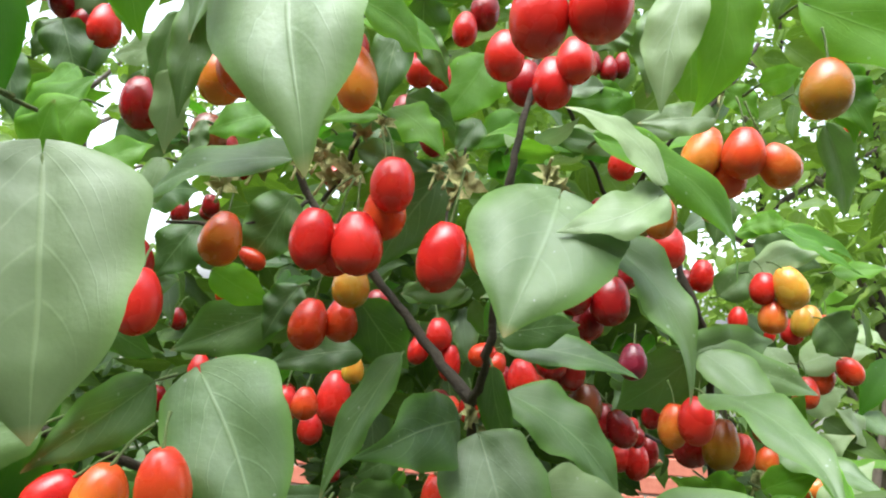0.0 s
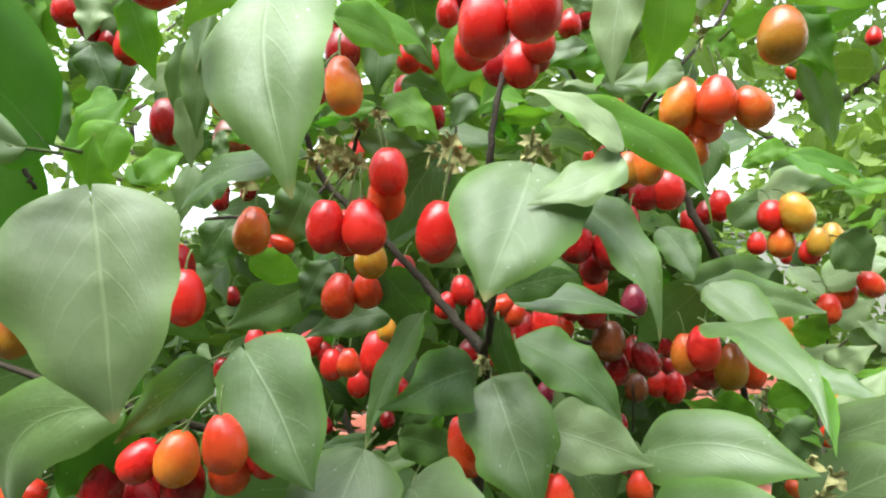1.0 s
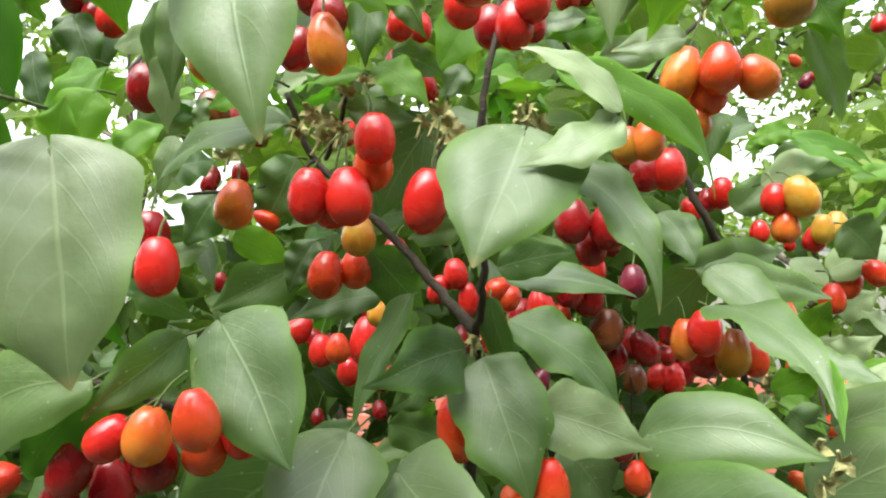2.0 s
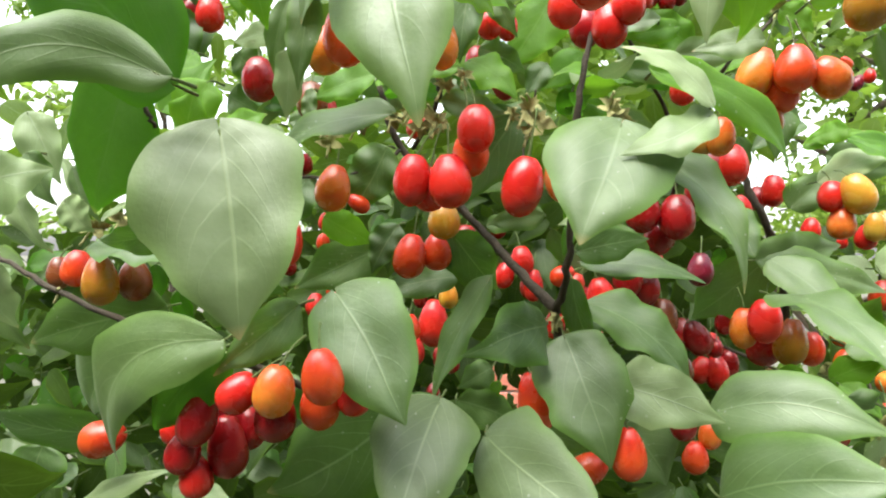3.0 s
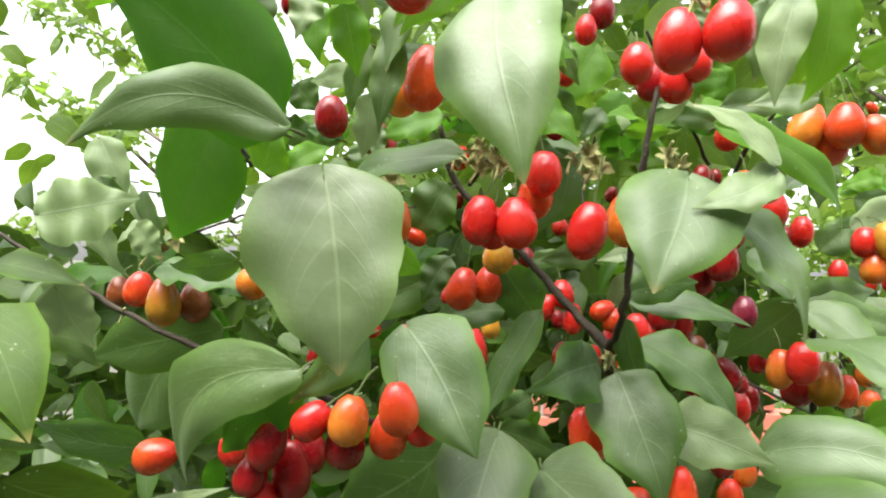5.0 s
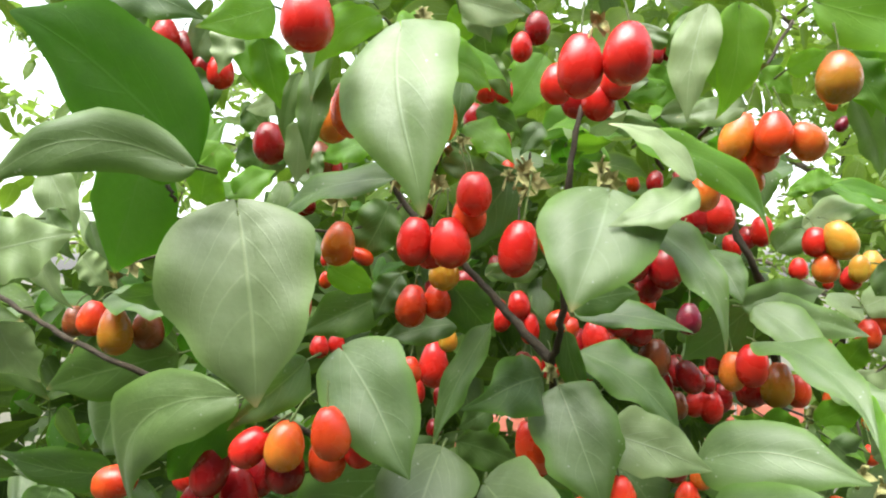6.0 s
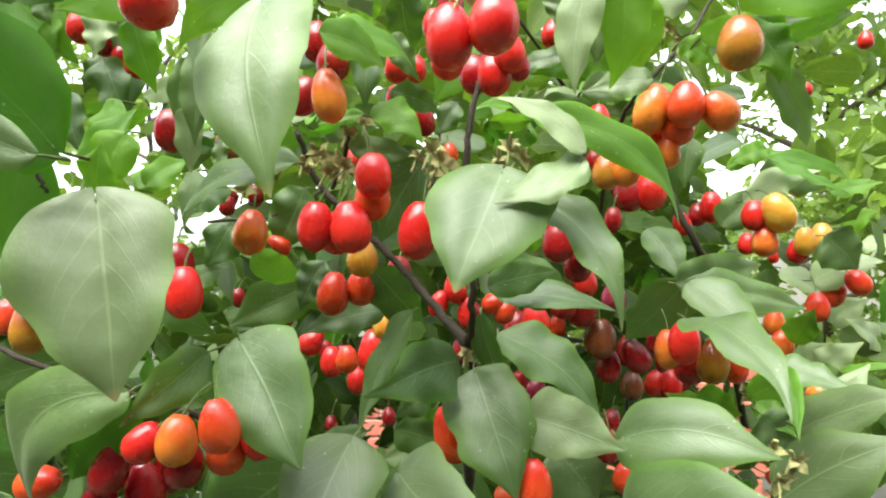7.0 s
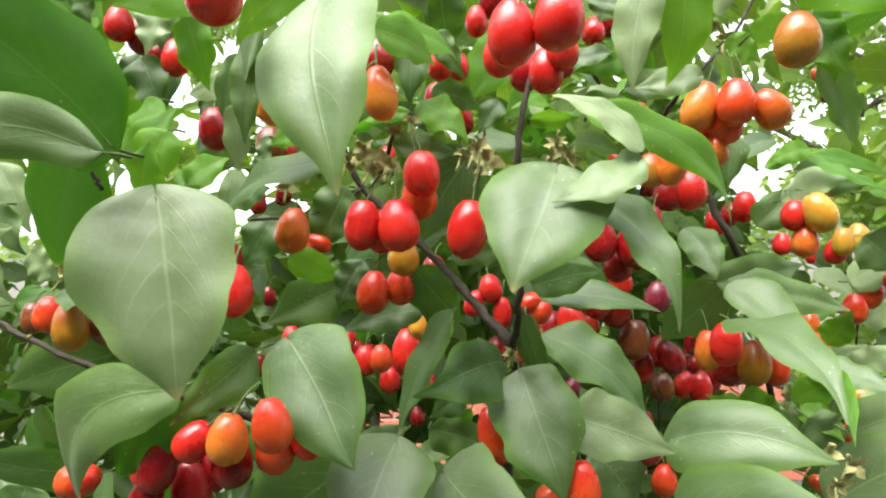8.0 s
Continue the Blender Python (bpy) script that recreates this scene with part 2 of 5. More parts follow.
# ---------------------------------------------------------------- mesh helpers


def mesh_of(name, verts, faces, mat, uvs=None, smooth=True):
    me = bpy.data.meshes.new(name)
    me.from_pydata([tuple(map(float, v)) for v in verts], [], faces)
    if uvs is not None:
        layer = me.uv_layers.new(name="blade")
        idx = np.empty(len(me.loops), dtype=np.int32)
        me.loops.foreach_get("vertex_index", idx)
        layer.data.foreach_set("uv", np.asarray(uvs, dtype=np.float32)[idx].ravel())
    me.materials.append(mat)
    me.polygons.foreach_set("use_smooth", [smooth] * len(me.polygons))
    me.update()
    return me


def tube(points, radii, sides=8, knots=0.0):
    """A closed tapering tube through points: vertices and faces."""
    pts = [Vector(p) for p in points]
    verts, faces = [], []
    side = None
    for i, p in enumerate(pts):
        along = (pts[min(i + 1, len(pts) - 1)] - pts[max(i - 1, 0)]).normalized()
        side = along.orthogonal().normalized() if side is None else (side - along * side.dot(along)).normalized()
        other = along.cross(side)
        r = radii[i]
        for k in range(sides):
            a = 2 * math.pi * k / sides
            rr = r * (1 + knots * noise.noise(p * 220 + Vector((k * 1.7, 0, 0))))
            verts.append(p + (side * math.cos(a) + other * math.sin(a)) * rr)
    for i in range(len(pts) - 1):
        for k in range(sides):
            a, b = i * sides + k, i * sides + (k + 1) % sides
            faces.append((a, b, b + sides, a + sides))
    faces.append(tuple(reversed(range(sides))))
    faces.append(tuple(range((len(pts) - 1) * sides, len(pts) * sides)))
    return verts, faces


def spline(points, steps):
    """A smooth line through points."""
    p = [Vector(q) for q in points]
    p = [2 * p[0] - p[1]] + p + [2 * p[-1] - p[-2]]
    line = []
    for i in range(1, len(p) - 2):
        for k in range(steps):
            t = k / steps
            a, b, c, d = p[i - 1], p[i], p[i + 1], p[i + 2]
            line.append(0.5 * ((2 * b) + (c - a) * t + (2 * a - 5 * b + 4 * c - d) * t * t + (3 * b - a - 3 * c + d) * t ** 3))
    line.append(p[-2])
    return line


OUTLINE_V = np.array([0, 0.012, 0.035, 0.07, 0.12, 0.2, 0.3, 0.4, 0.5, 0.6, 0.7, 0.79, 0.86, 0.92, 0.96, 1.0])
OUTLINE_W = np.array([0.03, 0.20, 0.42, 0.62, 0.80, 0.95, 1.0, 0.97, 0.93, 0.83, 0.67, 0.46, 0.275, 0.155, 0.09, 0.014])
# the same blade drawn out into a long narrow tip, and with full sides
OUTLINE_DRIP = np.array([0.04, 0.25, 0.50, 0.72, 0.88, 0.99, 1.0, 0.98, 0.93, 0.81, 0.58, 0.33, 0.20, 0.135, 0.09, 0.012])
OUTLINE_FULL = np.array([0.05, 0.38, 0.66, 0.84, 0.94, 0.99, 1.0, 0.99, 0.96, 0.89, 0.75, 0.56, 0.37, 0.20, 0.10, 0.012])


def blade(base, tip, width, roll, arch, fold, rng, rows=18, cols=8, bow=None, blunt=0.0, drip=None, full_sides=0.0, cup=0.11, heart=None):
    """A pointed oval blade from base to tip. roll turns its face from the open side about its own line; arch lifts the middle; fold raises the halves."""
    b, e = Vector(base), Vector(tip)
    axis = (e - b).normalized()
    length = (e - b).length
    front = Vector((0.0, -1.0, 0.0))
    n0 = (front - axis * front.dot(axis)).normalized()
    n0 = Matrix.Rotation(radians(roll), 3, axis) @ n0
    s0 = n0.cross(axis)
    fold = fold + 6
    own = rng = random.Random(int(abs(b.x * 7 + b.z * 13 + e.x * 3) * 1e5))
    sway, twist = rng.uniform(-0.05, 0.05), rng.uniform(-12, 12)
    sway = sway if bow is None else bow
    wave_a, wave_f, wave_p = rng.uniform(0.025, 0.075), rng.uniform(1.4, 2.8), rng.uniform(0, 6.28)
    if width < 0.03:
        wave_a, wave_f = wave_a * 1.7, wave_f * 1.15
    else:
        wave_a *= 0.7
    curl = rng.uniform(-0.02, 0.08)
    lop = rng.uniform(-0.10, 0.10)
    ragged = rng.uniform(0.9, 2.3)
    drip = own.uniform(0.1, 0.8) if drip is None else drip
    hook, droop = own.uniform(-0.9, 0.9) * drip, own.uniform(0.0, 0.5)
    heart = own.uniform(0.0, 0.05) if heart is None else heart
    quilt = 0.014 if rows >= 18 else 0.012
    outline = OUTLINE_W * (1 - drip) + OUTLINE_DRIP * drip
    outline = outline * (1 - full_sides) + OUTLINE_FULL * full_sides
    verts, uvs, faces = [], [], []
    for i in range(rows + 1):
        v = i / rows
        v = v - 0.11 * math.sin(2 * math.pi * v) * (1.0 if v < 0.5 else 0.6)
        half = 0.5 * width * max(float(np.interp(v, OUTLINE_V, outline)), blunt * (1 - full_sides) * min(0.96, (v / 0.11) ** 0.5) if v < 0.24 else 0.0)
        full = half / (0.5 * width)
        turn = Matrix.Rotation(radians(twist * (v - 0.4)), 3, axis)
        n, s = turn @ n0, turn @ s0
        mid = b + axis * (length * v) + n0 * (arch * length * 4 * v * (1 - v)) + s0 * (sway * length * 4 * v * (1 - v)) - n0 * (curl * length * max(0.0, v - 0.7) ** 2 * 6)
        late = max(0.0, v - 0.74)
        mid = mid + (s0 * hook - n0 * droop) * (length * late ** 2)
        for j in range(cols + 1):
            u = 2 * j / cols - 1
            w = half * (1 + lop * (1 if u > 0 else -1))
            edge = 1 + ragged * abs(u) * (0.020 * math.sin(23 * v + wave_p) + 0.034 * math.sin(11 * v + wave_p + (2 if u > 0 else 0)) + 0.03 * noise.noise(Vector((v * 9, wave_p, 3.0 if u > 0 else 0.0))))
            lift = w * math.sin(radians(fold)) * (abs(u) ** 1.3) - full * width * cup * abs(u) ** 2.6
            lift += full * wave_a * width * abs(u) ** 1.5 * math.sin(wave_f * 2 * math.pi * v + wave_p + (1.3 if u > 0 else 0))
            s_in = (abs(u) * 0.84) ** 1.25
            c = (v - s_in) / (1 - s_in)
            lift += full * quilt * width * math.cos(2 * math.pi * 5.2 * c + 1.25) * (1 - abs(u)) * (abs(u) > 0.01)
            lift += full * 0.034 * width * noise.noise(Vector((u * 1.6 + wave_p, v * 3.2, wave_f * 3)))
            back = heart * length * (abs(u) - u * u * abs(u) * 0.55) * 2.0 * max(0.0, 1 - v / 0.3)
            verts.append(mid + s * (u * w * edge) + n * lift - axis * back)
            uvs.append(((u + 1) / 2, v))
    for i in range(rows):
        for j in range(cols):
            a = i * (cols + 1) + j
            faces.append((a, a + 1, a + cols + 2, a + cols + 1))
    return verts, faces, uvs, n0


# ---------------------------------------------------------------- the setting
def ground_sheet():
    size, n = 60.0, 60
    verts, faces = [], []
    for i in range(n + 1):
        for j in range(n + 1):
            x, y = ((i / n) * 2 - 1), ((j / n) * 2 - 1)
            x, y = size * x * abs(x), size * y * abs(y)
            verts.append((x, y, 0.04 * noise.noise(Vector((x * 0.7, y * 0.7, 0)))))
    for i in range(n):
        for j in range(n):
            a = i * (n + 1) + j
            faces.append((a, a + n + 1, a + n + 2, a + 1))
    ob = new("ground", mesh_of("ground", verts, faces, EARTH))
    tagged(ob, "pale dry garden soil with thin worn grass", "ground", kind="structure")
    return ob


ground_sheet()


def block_wall(name, cx, cy, turn, length, height):
    """A plain dark wall with its plinth, unseen, added to cut low sky light from a side."""
    bm = bmesh.new()
    for y0, y1, z0, z1 in ((-0.15, 0.15, 0.35, height), (-0.19, 0.19, -0.1, 0.35)):
        bmesh.ops.create_cube(bm, size=1, matrix=Matrix.Translation((0, (y0 + y1) / 2, (z0 + z1) / 2)) @ Matrix.Diagonal((length, y1 - y0, z1 - z0, 1)))
    bmesh.ops.bevel(bm, geom=bm.edges[:], offset=0.01, segments=1, affect="EDGES")
    me = bpy.data.meshes.new(name)
    bm.to_mesh(me)
    bm.free()
    me.materials.append(BLOCK_BOARDS)
    ob = new(name, me)
    ob.matrix_world = pose(cx, cy, 0, 0, 0, turn)
    tagged(ob, "plain dark unseen wall added to block low sky light", "wall", kind="structure")


# added behind and beside the camera, out of view, to block low sky
block_wall("wall_block_back", 0.0, -4.15, 0, 14.0, 6.2)
block_wall("wall_block_left", -5.0, -1.6, 90, 5.0, 4.6)
block_wall("wall_block_right", 5.0, -1.6, 90, 5.0, 4.6)

# ---------------------------------------------------------------- the shrub
rng = random.Random(7)
shrub = new("cornelian_cherry_shrub")
shrub.location = (0.15, 0.75, 0.0)
shrub.empty_display_size = 0.1
tagged(shrub, "leafy cornelian cherry shrub heavy with red and orange fruit", "shrub")
bpy.context.view_layer.update()
ROOT = shrub.matrix_world.inverted()


def part(name, me, parent, label=""):
    ob = new(name, me)
    ob.parent = parent
    if parent is shrub:
        ob.matrix_parent_inverse = ROOT
    if label:
        ob["label"] = label
    return ob


def branch(points, r0, r1, mat=None, sides=9):
    line = spline(points, 7)
    n = len(line)
    jitter = [Vector((rng.gauss(0, 1), rng.gauss(0, 1), rng.gauss(0, 1))) * 0.0004 for _ in line]
    swell = [1.0 + 0.22 * max(0.0, math.sin(i * 0.9 + points[0][0] * 50)) ** 6 for i in range(n)]
    v, f = tube([p + j for p, j in zip(line, jitter)], [(r0 + (r1 - r0) * i / (n - 1)) * swell[i] for i in range(n)], sides, 0.25)
    return part("branch", mesh_of("branch", v, f, mat or BARK), shrub, "brown woody twig with rough bark")


FRUITS = []
PATHSIDE = Vector((0.03, -0.03, 1.515))


def hides_fruit(p, room=0.022):
    """True where a leaf at p would hang right in front of a fruit, as seen by someone who stands on the path."""
    for q in FRUITS:
        if p.y > q.y + 0.01:
            continue
        way = (PATHSIDE - q).normalized()
        t = (p - q).dot(way)
        if t > -0.005 and (p - q - way * t).length < room:
            return True
    return False


def fruit(place, axis, length, width, tone, stalk_to=None):
    """An oval stone fruit, a little fuller below, with a dimple at the stalk and a point at the tip, on a thin stalk."""
    up = Vector(axis).normalized()
    longer = max(length, width / 0.78)
    place = Vector(place) + up * (longer - length) * 0.4
    length = longer
    turn = up.to_track_quat("Z", "Y").to_matrix().to_4x4()
    m = Matrix.Translation(place) @ turn
    rows, cols = 14, 20
    verts, faces = [], []
    fuller, lean = rng.uniform(0.05, 0.26), rng.uniform(-0.04, 0.04)
    for i in range(1, rows):
        a = math.pi * i / rows
        z = math.cos(a)
        r = math.sin(a) ** 0.92 * (1 - fuller * z)
        zz = z - 0.06 * math.exp(-((z - 1) / 0.05) ** 2) + (-0.025 * math.exp(-((z + 1) / 0.03) ** 2))
        for j in range(cols):
            b = 2 * math.pi * j / cols
            bumpy = 1 + 0.025 * noise.noise(Vector((math.cos(b) * 1.3, math.sin(b) * 1.3, z * 1.5)) + Vector(place) * 90)
            verts.append((r * math.cos(b) * width / 2 * bumpy + lean * width * z * z, r * math.sin(b) * width / 2 * bumpy, zz * length / 2))
    top, low = len(verts), len(verts) + 1
    verts += [(0, 0, 0.44 * length), (0, 0, -0.515 * length)]
    for i in range(rows - 2):
        for j in range(cols):
            a, b = i * cols + j, i * cols + (j + 1) % cols
            faces.append((a, a + cols, b + cols, b))
    for j in range(cols):
        faces.append((top, j, (j + 1) % cols))
        k = (rows - 2) * cols
        faces.append((low, k + (j + 1) % cols, k + j))
    FRUITS.append(Vector(place))
    ob = part("fruit", mesh_of("fruit", verts, faces, FRUIT[tone]), shrub, FRUIT_WORDS[tone])
    ob.matrix_basis = m
    start = Vector((0, 0, 0.44 * length))
    if stalk_to is None:
        end = start + Vector((rng.uniform(-0.004, 0.004), rng.uniform(-0.004, 0.004), rng.uniform(0.008, 0.014)))
        end = m.inverted() @ (m @ end + Vector((0, 0.010, -0.002)))
    else:
        end = m.inverted() @ Vector(stalk_to)
    bend = (start + end) / 2 + Vector((0, 0, 0.1 * (end - start).length))
    line = spline([start - Vector((0, 0, 0.001)), bend, end], 5)
    v, f = tube(line, [0.00042 + 0.00025 * abs(2 * i / (len(line) - 1) - 1) ** 3 for i in range(len(line))], 6)
    part("stalk", mesh_of("stalk", v, f, STALK), ob, "thin green stalk")
    return ob


def leaf(base, tip, width, roll, arch, fold, tone, bow=None, blunt=0.0, rows=24, cols=12, drip=None, full_sides=0.0, cup=0.13, heart=None):
    v, f, uv, n0 = blade(base, tip, width, roll, arch, fold, rng, rows, cols, bow, blunt, drip, full_sides, cup, heart)
    ob = part("leaf", mesh_of("leaf", v, f, LEAF[tone], uv), shrub, LEAF_WORDS[tone])
    b, e = Vector(base), Vector(tip)
    back = (b - e).normalized()
    reach = 0.006 + 0.05 * (e - b).length
    first = v[cols // 2 + 3 * (cols + 1)]
    line = spline([first - n0 * 0.0003, b - n0 * 0.0004, b + back * reach * 0.15 + Vector((0, 0.005, 0.0)), b + back * reach * 0.2 + Vector((0, 0.014, 0.0))], 4)
    tv, tf = tube(line, [0.0003 + 0.0004 * i / (len(line) - 1) for i in range(len(line))], 6)
    part("petiole", mesh_of("petiole", tv, tf, STALK), ob, "short green leaf stalk")
    return ob


def husk(place, size):
    """A node with dried bud scales and stubs of fallen fruit stalks."""
    c, size = Vector(place), size * 1.3
    verts, faces = [], []
    for k in range(8):
        a = k * 2.399 + rng.uniform(-0.4, 0.4)
        d = Vector((math.cos(a), -0.5 + 0.5 * math.sin(a * 1.7), math.sin(a))).normalized()
        reach = size * rng.uniform(0.6, 1.2)
        if k < 6:
            v, f, _, _ = blade(c, c + d * reach, reach * 0.62, rng.uniform(-40, 40), rng.uniform(-0.1, 0.3), 20, rng, 6, 4)
        else:
            v, f = tube(spline([c, c + d * reach * 0.5 + Vector((0, 0, 0.001)), c + d * reach * 1.3 + Vector((0, 0, -0.002))], 4), [0.0006] * 8 + [0.0008], 6)
        n0 = len(verts)
        verts += v
        faces += [tuple(q + n0 for q in face) for face in f]
    return part("bud_husk", mesh_of("bud_husk", verts, faces, HUSK), shrub, "yellowish-green bud scales drying at a twig node")


# branches
branch([(-0.0699, 0.2898, 1.5842), (-0.0611, 0.3014, 1.5544), (-0.0248, 0.2972, 1.5173), (-0.0037, 0.2875, 1.4957), (0.0176, 0.2687, 1.4739)], 0.0014, 0.0024)
branch([(0.0346, 0.2410, 1.6080), (0.0284, 0.2278, 1.5750), (0.0248, 0.2262, 1.5525), (0.0236, 0.2443, 1.5212), (0.0225, 0.2543, 1.4940), (0.0176, 0.2687, 1.4739)], 0.0011, 0.0017)
branch([(0.0176, 0.2687, 1.4739), (0.0184, 0.2891, 1.4490), (0.0104, 0.3283, 1.4059), (-0.0034, 0.3869, 1.3140)], 0.0020, 0.0032)
branch([(-0.1210, 0.2916, 1.5378), (-0.0759, 0.2888, 1.5412), (-0.0611, 0.3014, 1.5544)], 0.0007, 0.0010)
branch([(-0.3191, 0.2737, 1.5215), (-0.2625, 0.2634, 1.4970), (-0.2240, 0.2565, 1.4810), (-0.1764, 0.2499, 1.4655), (-0.1347, 0.2485, 1.4545), (-0.0879, 0.2955, 1.4188)], 0.0011, 0.0019)
branch([(0.0176, 0.2687, 1.4739), (0.0646, 0.4284, 1.4540), (0.1433, 0.5527, 1.4229), (0.1842, 0.5999, 1.4049), (0.3010, 0.7204, 1.3492)], 0.0017, 0.0014)
branch([(0.1575, 0.3522, 1.6600), (0.1357, 0.3386, 1.6278), (0.1102, 0.3243, 1.6017), (0.0983, 0.3527, 1.5805), (0.0901, 0.4021, 1.5234)], 0.0009, 0.0013)
branch([(0.1362, 0.4400, 1.5733), (0.1470, 0.4316, 1.5409), (0.1605, 0.4339, 1.5136), (0.1867, 0.4787, 1.4624), (0.2409, 0.6092, 1.3219)], 0.0022, 0.0030)
branch([(0.0455, 0.3745, 1.6606), (0.0732, 0.4094, 1.6253), (0.1012, 0.4444, 1.5877)], 0.0010, 0.0013)
branch([(0.4119, 0.7384, 1.4249), (0.3592, 0.7501, 1.3741), (0.3324, 0.7762, 1.3235)], 0.0012, 0.0016)
branch([(0.3197, 0.6220, 1.4920), (0.3255, 0.6432, 1.4426), (0.3370, 0.6857, 1.3572)], 0.0008, 0.0012)
branch([(0.1160, 0.4874, 1.4102), (0.1185, 0.5081, 1.3696)], 0.0007, 0.0008)
branch([(-0.1319, 0.1716, 1.5653), (-0.1229, 0.1730, 1.5526), (-0.1179, 0.1728, 1.5442)], 0.0009, 0.0007)
branch([(-0.2492, 0.3434, 1.5216), (-0.2112, 0.3684, 1.5395)], 0.0008, 0.0008)
branch([(-0.0345, 0.2601, 1.5795), (-0.0372, 0.2698, 1.5694), (-0.0538, 0.2975, 1.5537)], 0.0010, 0.0012)
branch([(0.0092, 0.2673, 1.5741), (0.0051, 0.2767, 1.5571), (0.0028, 0.2561, 1.5397)], 0.0005, 0.0005)
branch([(0.1800, 0.3561, 1.3783), (0.2051, 0.3804, 1.3931), (0.2520, 0.5097, 1.4231)], 0.0009, 0.0011)
# fruit
fruit((-0.0545, 0.1376, 1.5939), (0.03, -0.00, 1.00), 0.0181, 0.0159, "red")
fruit((-0.2209, 0.3309, 1.6653), (0.03, 0.00, 1.00), 0.0230, 0.0174, "red")
fruit((-0.2145, 0.3421, 1.6606), (-0.14, -0.02, 0.99), 0.0236, 0.0164, "dark red")
fruit((-0.1816, 0.3272, 1.6401), (0.03, 0.00, 1.00), 0.0231, 0.0163, "red")
fruit((-0.2029, 0.3440, 1.6481), (0.37, 0.06, 0.93), 0.0172, 0.0143, "dark red")
fruit((-0.1825, 0.3575, 1.6789), (0.03, 0.00, 1.00), 0.0183, 0.0146, "dark red")
fruit((-0.0637, 0.2156, 1.5877), (0.12, 0.00, 0.99), 0.0279, 0.0179, "vermilion")
fruit((-0.0759, 0.2262, 1.5824), (0.29, 0.02, 0.96), 0.0164, 0.0160, "orange")
fruit((-0.0469, 0.2380, 1.5862), (0.45, 0.05, 0.89), 0.0132, 0.0141, "dark red")
fruit((-0.1152, 0.2493, 1.5788), (-0.05, -0.02, 1.00), 0.0197, 0.0162, "dark red")
fruit((-0.1023, 0.2813, 1.5737), (-0.05, -0.02, 1.00), 0.0145, 0.0156, "brown")
fruit((-0.1005, 0.2949, 1.5732), (0.03, 0.00, 1.00), 0.0168, 0.0138, "dark red")
fruit((-0.0262, 0.2108, 1.5807), (-0.11, -0.02, 0.99), 0.0218, 0.0135, "orange")
fruit((-0.0392, 0.2593, 1.6087), (0.03, 0.00, 1.00), 0.0194, 0.0152, "dark red")
fruit((-0.0489, 0.2679, 1.6211), (0.03, 0.00, 1.00), 0.0200, 0.0157, "dark red")
fruit((-0.0133, 0.2788, 1.6094), (0.03, 0.00, 1.00), 0.0159, 0.0121, "red")
fruit((-0.0054, 0.2902, 1.6109), (0.03, 0.00, 1.00), 0.0142, 0.0102, "red")
fruit((-0.0111, 0.3349, 1.5954), (-0.31, -0.05, 0.95), 0.0226, 0.0129, "dark red")
fruit((-0.0251, 0.3326, 1.6056), (0.03, 0.00, 1.00), 0.0194, 0.0129, "dark red")
fruit((0.0040, 0.2917, 1.6332), (0.03, 0.00, 1.00), 0.0159, 0.0113, "red")
fruit((0.0121, 0.2981, 1.6450), (0.03, 0.00, 1.00), 0.0184, 0.0138, "dark red")
fruit((0.0268, 0.1718, 1.5866), (0.03, 0.00, 1.00), 0.0216, 0.0152, "red", (0.0285, 0.1762, 1.6092))
fruit((0.0414, 0.1671, 1.5886), (0.12, 0.02, 0.99), 0.0205, 0.0157, "red", (0.0397, 0.1709, 1.6093))
fruit((0.0347, 0.2815, 1.6081), (0.03, 0.00, 1.00), 0.0168, 0.0135, "dark red")
fruit((0.0453, 0.2934, 1.6089), (0.03, 0.00, 1.00), 0.0145, 0.0123, "dark red")
fruit((0.0644, 0.3370, 1.6371), (0.03, 0.00, 1.00), 0.0138, 0.0126, "red")
fruit((0.0787, 0.4002, 1.6622), (0.03, 0.00, 1.00), 0.0168, 0.0117, "dark red")
fruit((0.0895, 0.4019, 1.6604), (0.03, 0.00, 1.00), 0.0168, 0.0110, "dark red")
fruit((0.0975, 0.4032, 1.6638), (0.03, 0.00, 1.00), 0.0168, 0.0103, "dark red")
fruit((0.0889, 0.3502, 1.5893), (0.03, 0.00, 1.00), 0.0148, 0.0142, "red")
fruit((-0.0148, 0.2309, 1.5500), (0.03, 0.00, 1.00), 0.0168, 0.0154, "red", (-0.0193, 0.2342, 1.5720))
fruit((-0.0181, 0.2415, 1.5416), (0.03, 0.00, 1.00), 0.0175, 0.0156, "vermilion", (-0.0221, 0.2449, 1.5734))
fruit((-0.0413, 0.2327, 1.5310), (0.12, 0.02, 0.99), 0.0220, 0.0153, "red", (-0.0300, 0.2386, 1.5545))
fruit((-0.0253, 0.2312, 1.5303), (-0.07, -0.01, 1.00), 0.0226, 0.0174, "red", (-0.0267, 0.2351, 1.5539))
fruit((-0.0367, 0.2476, 1.5278), (0.03, 0.00, 1.00), 0.0181, 0.0156, "red", (-0.0321, 0.2524, 1.5562))
fruit((0.0040, 0.2289, 1.5275), (0.20, 0.03, 0.98), 0.0248, 0.0165, "red", (0.0096, 0.2339, 1.5589))
fruit((0.0206, 0.2456, 1.5332), (-0.05, -0.02, 1.00), 0.0234, 0.0164, "orange")
fruit((-0.0871, 0.2688, 1.5314), (0.17, 0.03, 0.99), 0.0232, 0.0166, "orange", (-0.0852, 0.2731, 1.5530))
fruit((-0.0808, 0.2880, 1.5250), (-0.84, -0.14, 0.53), 0.0134, 0.0082, "vermilion")
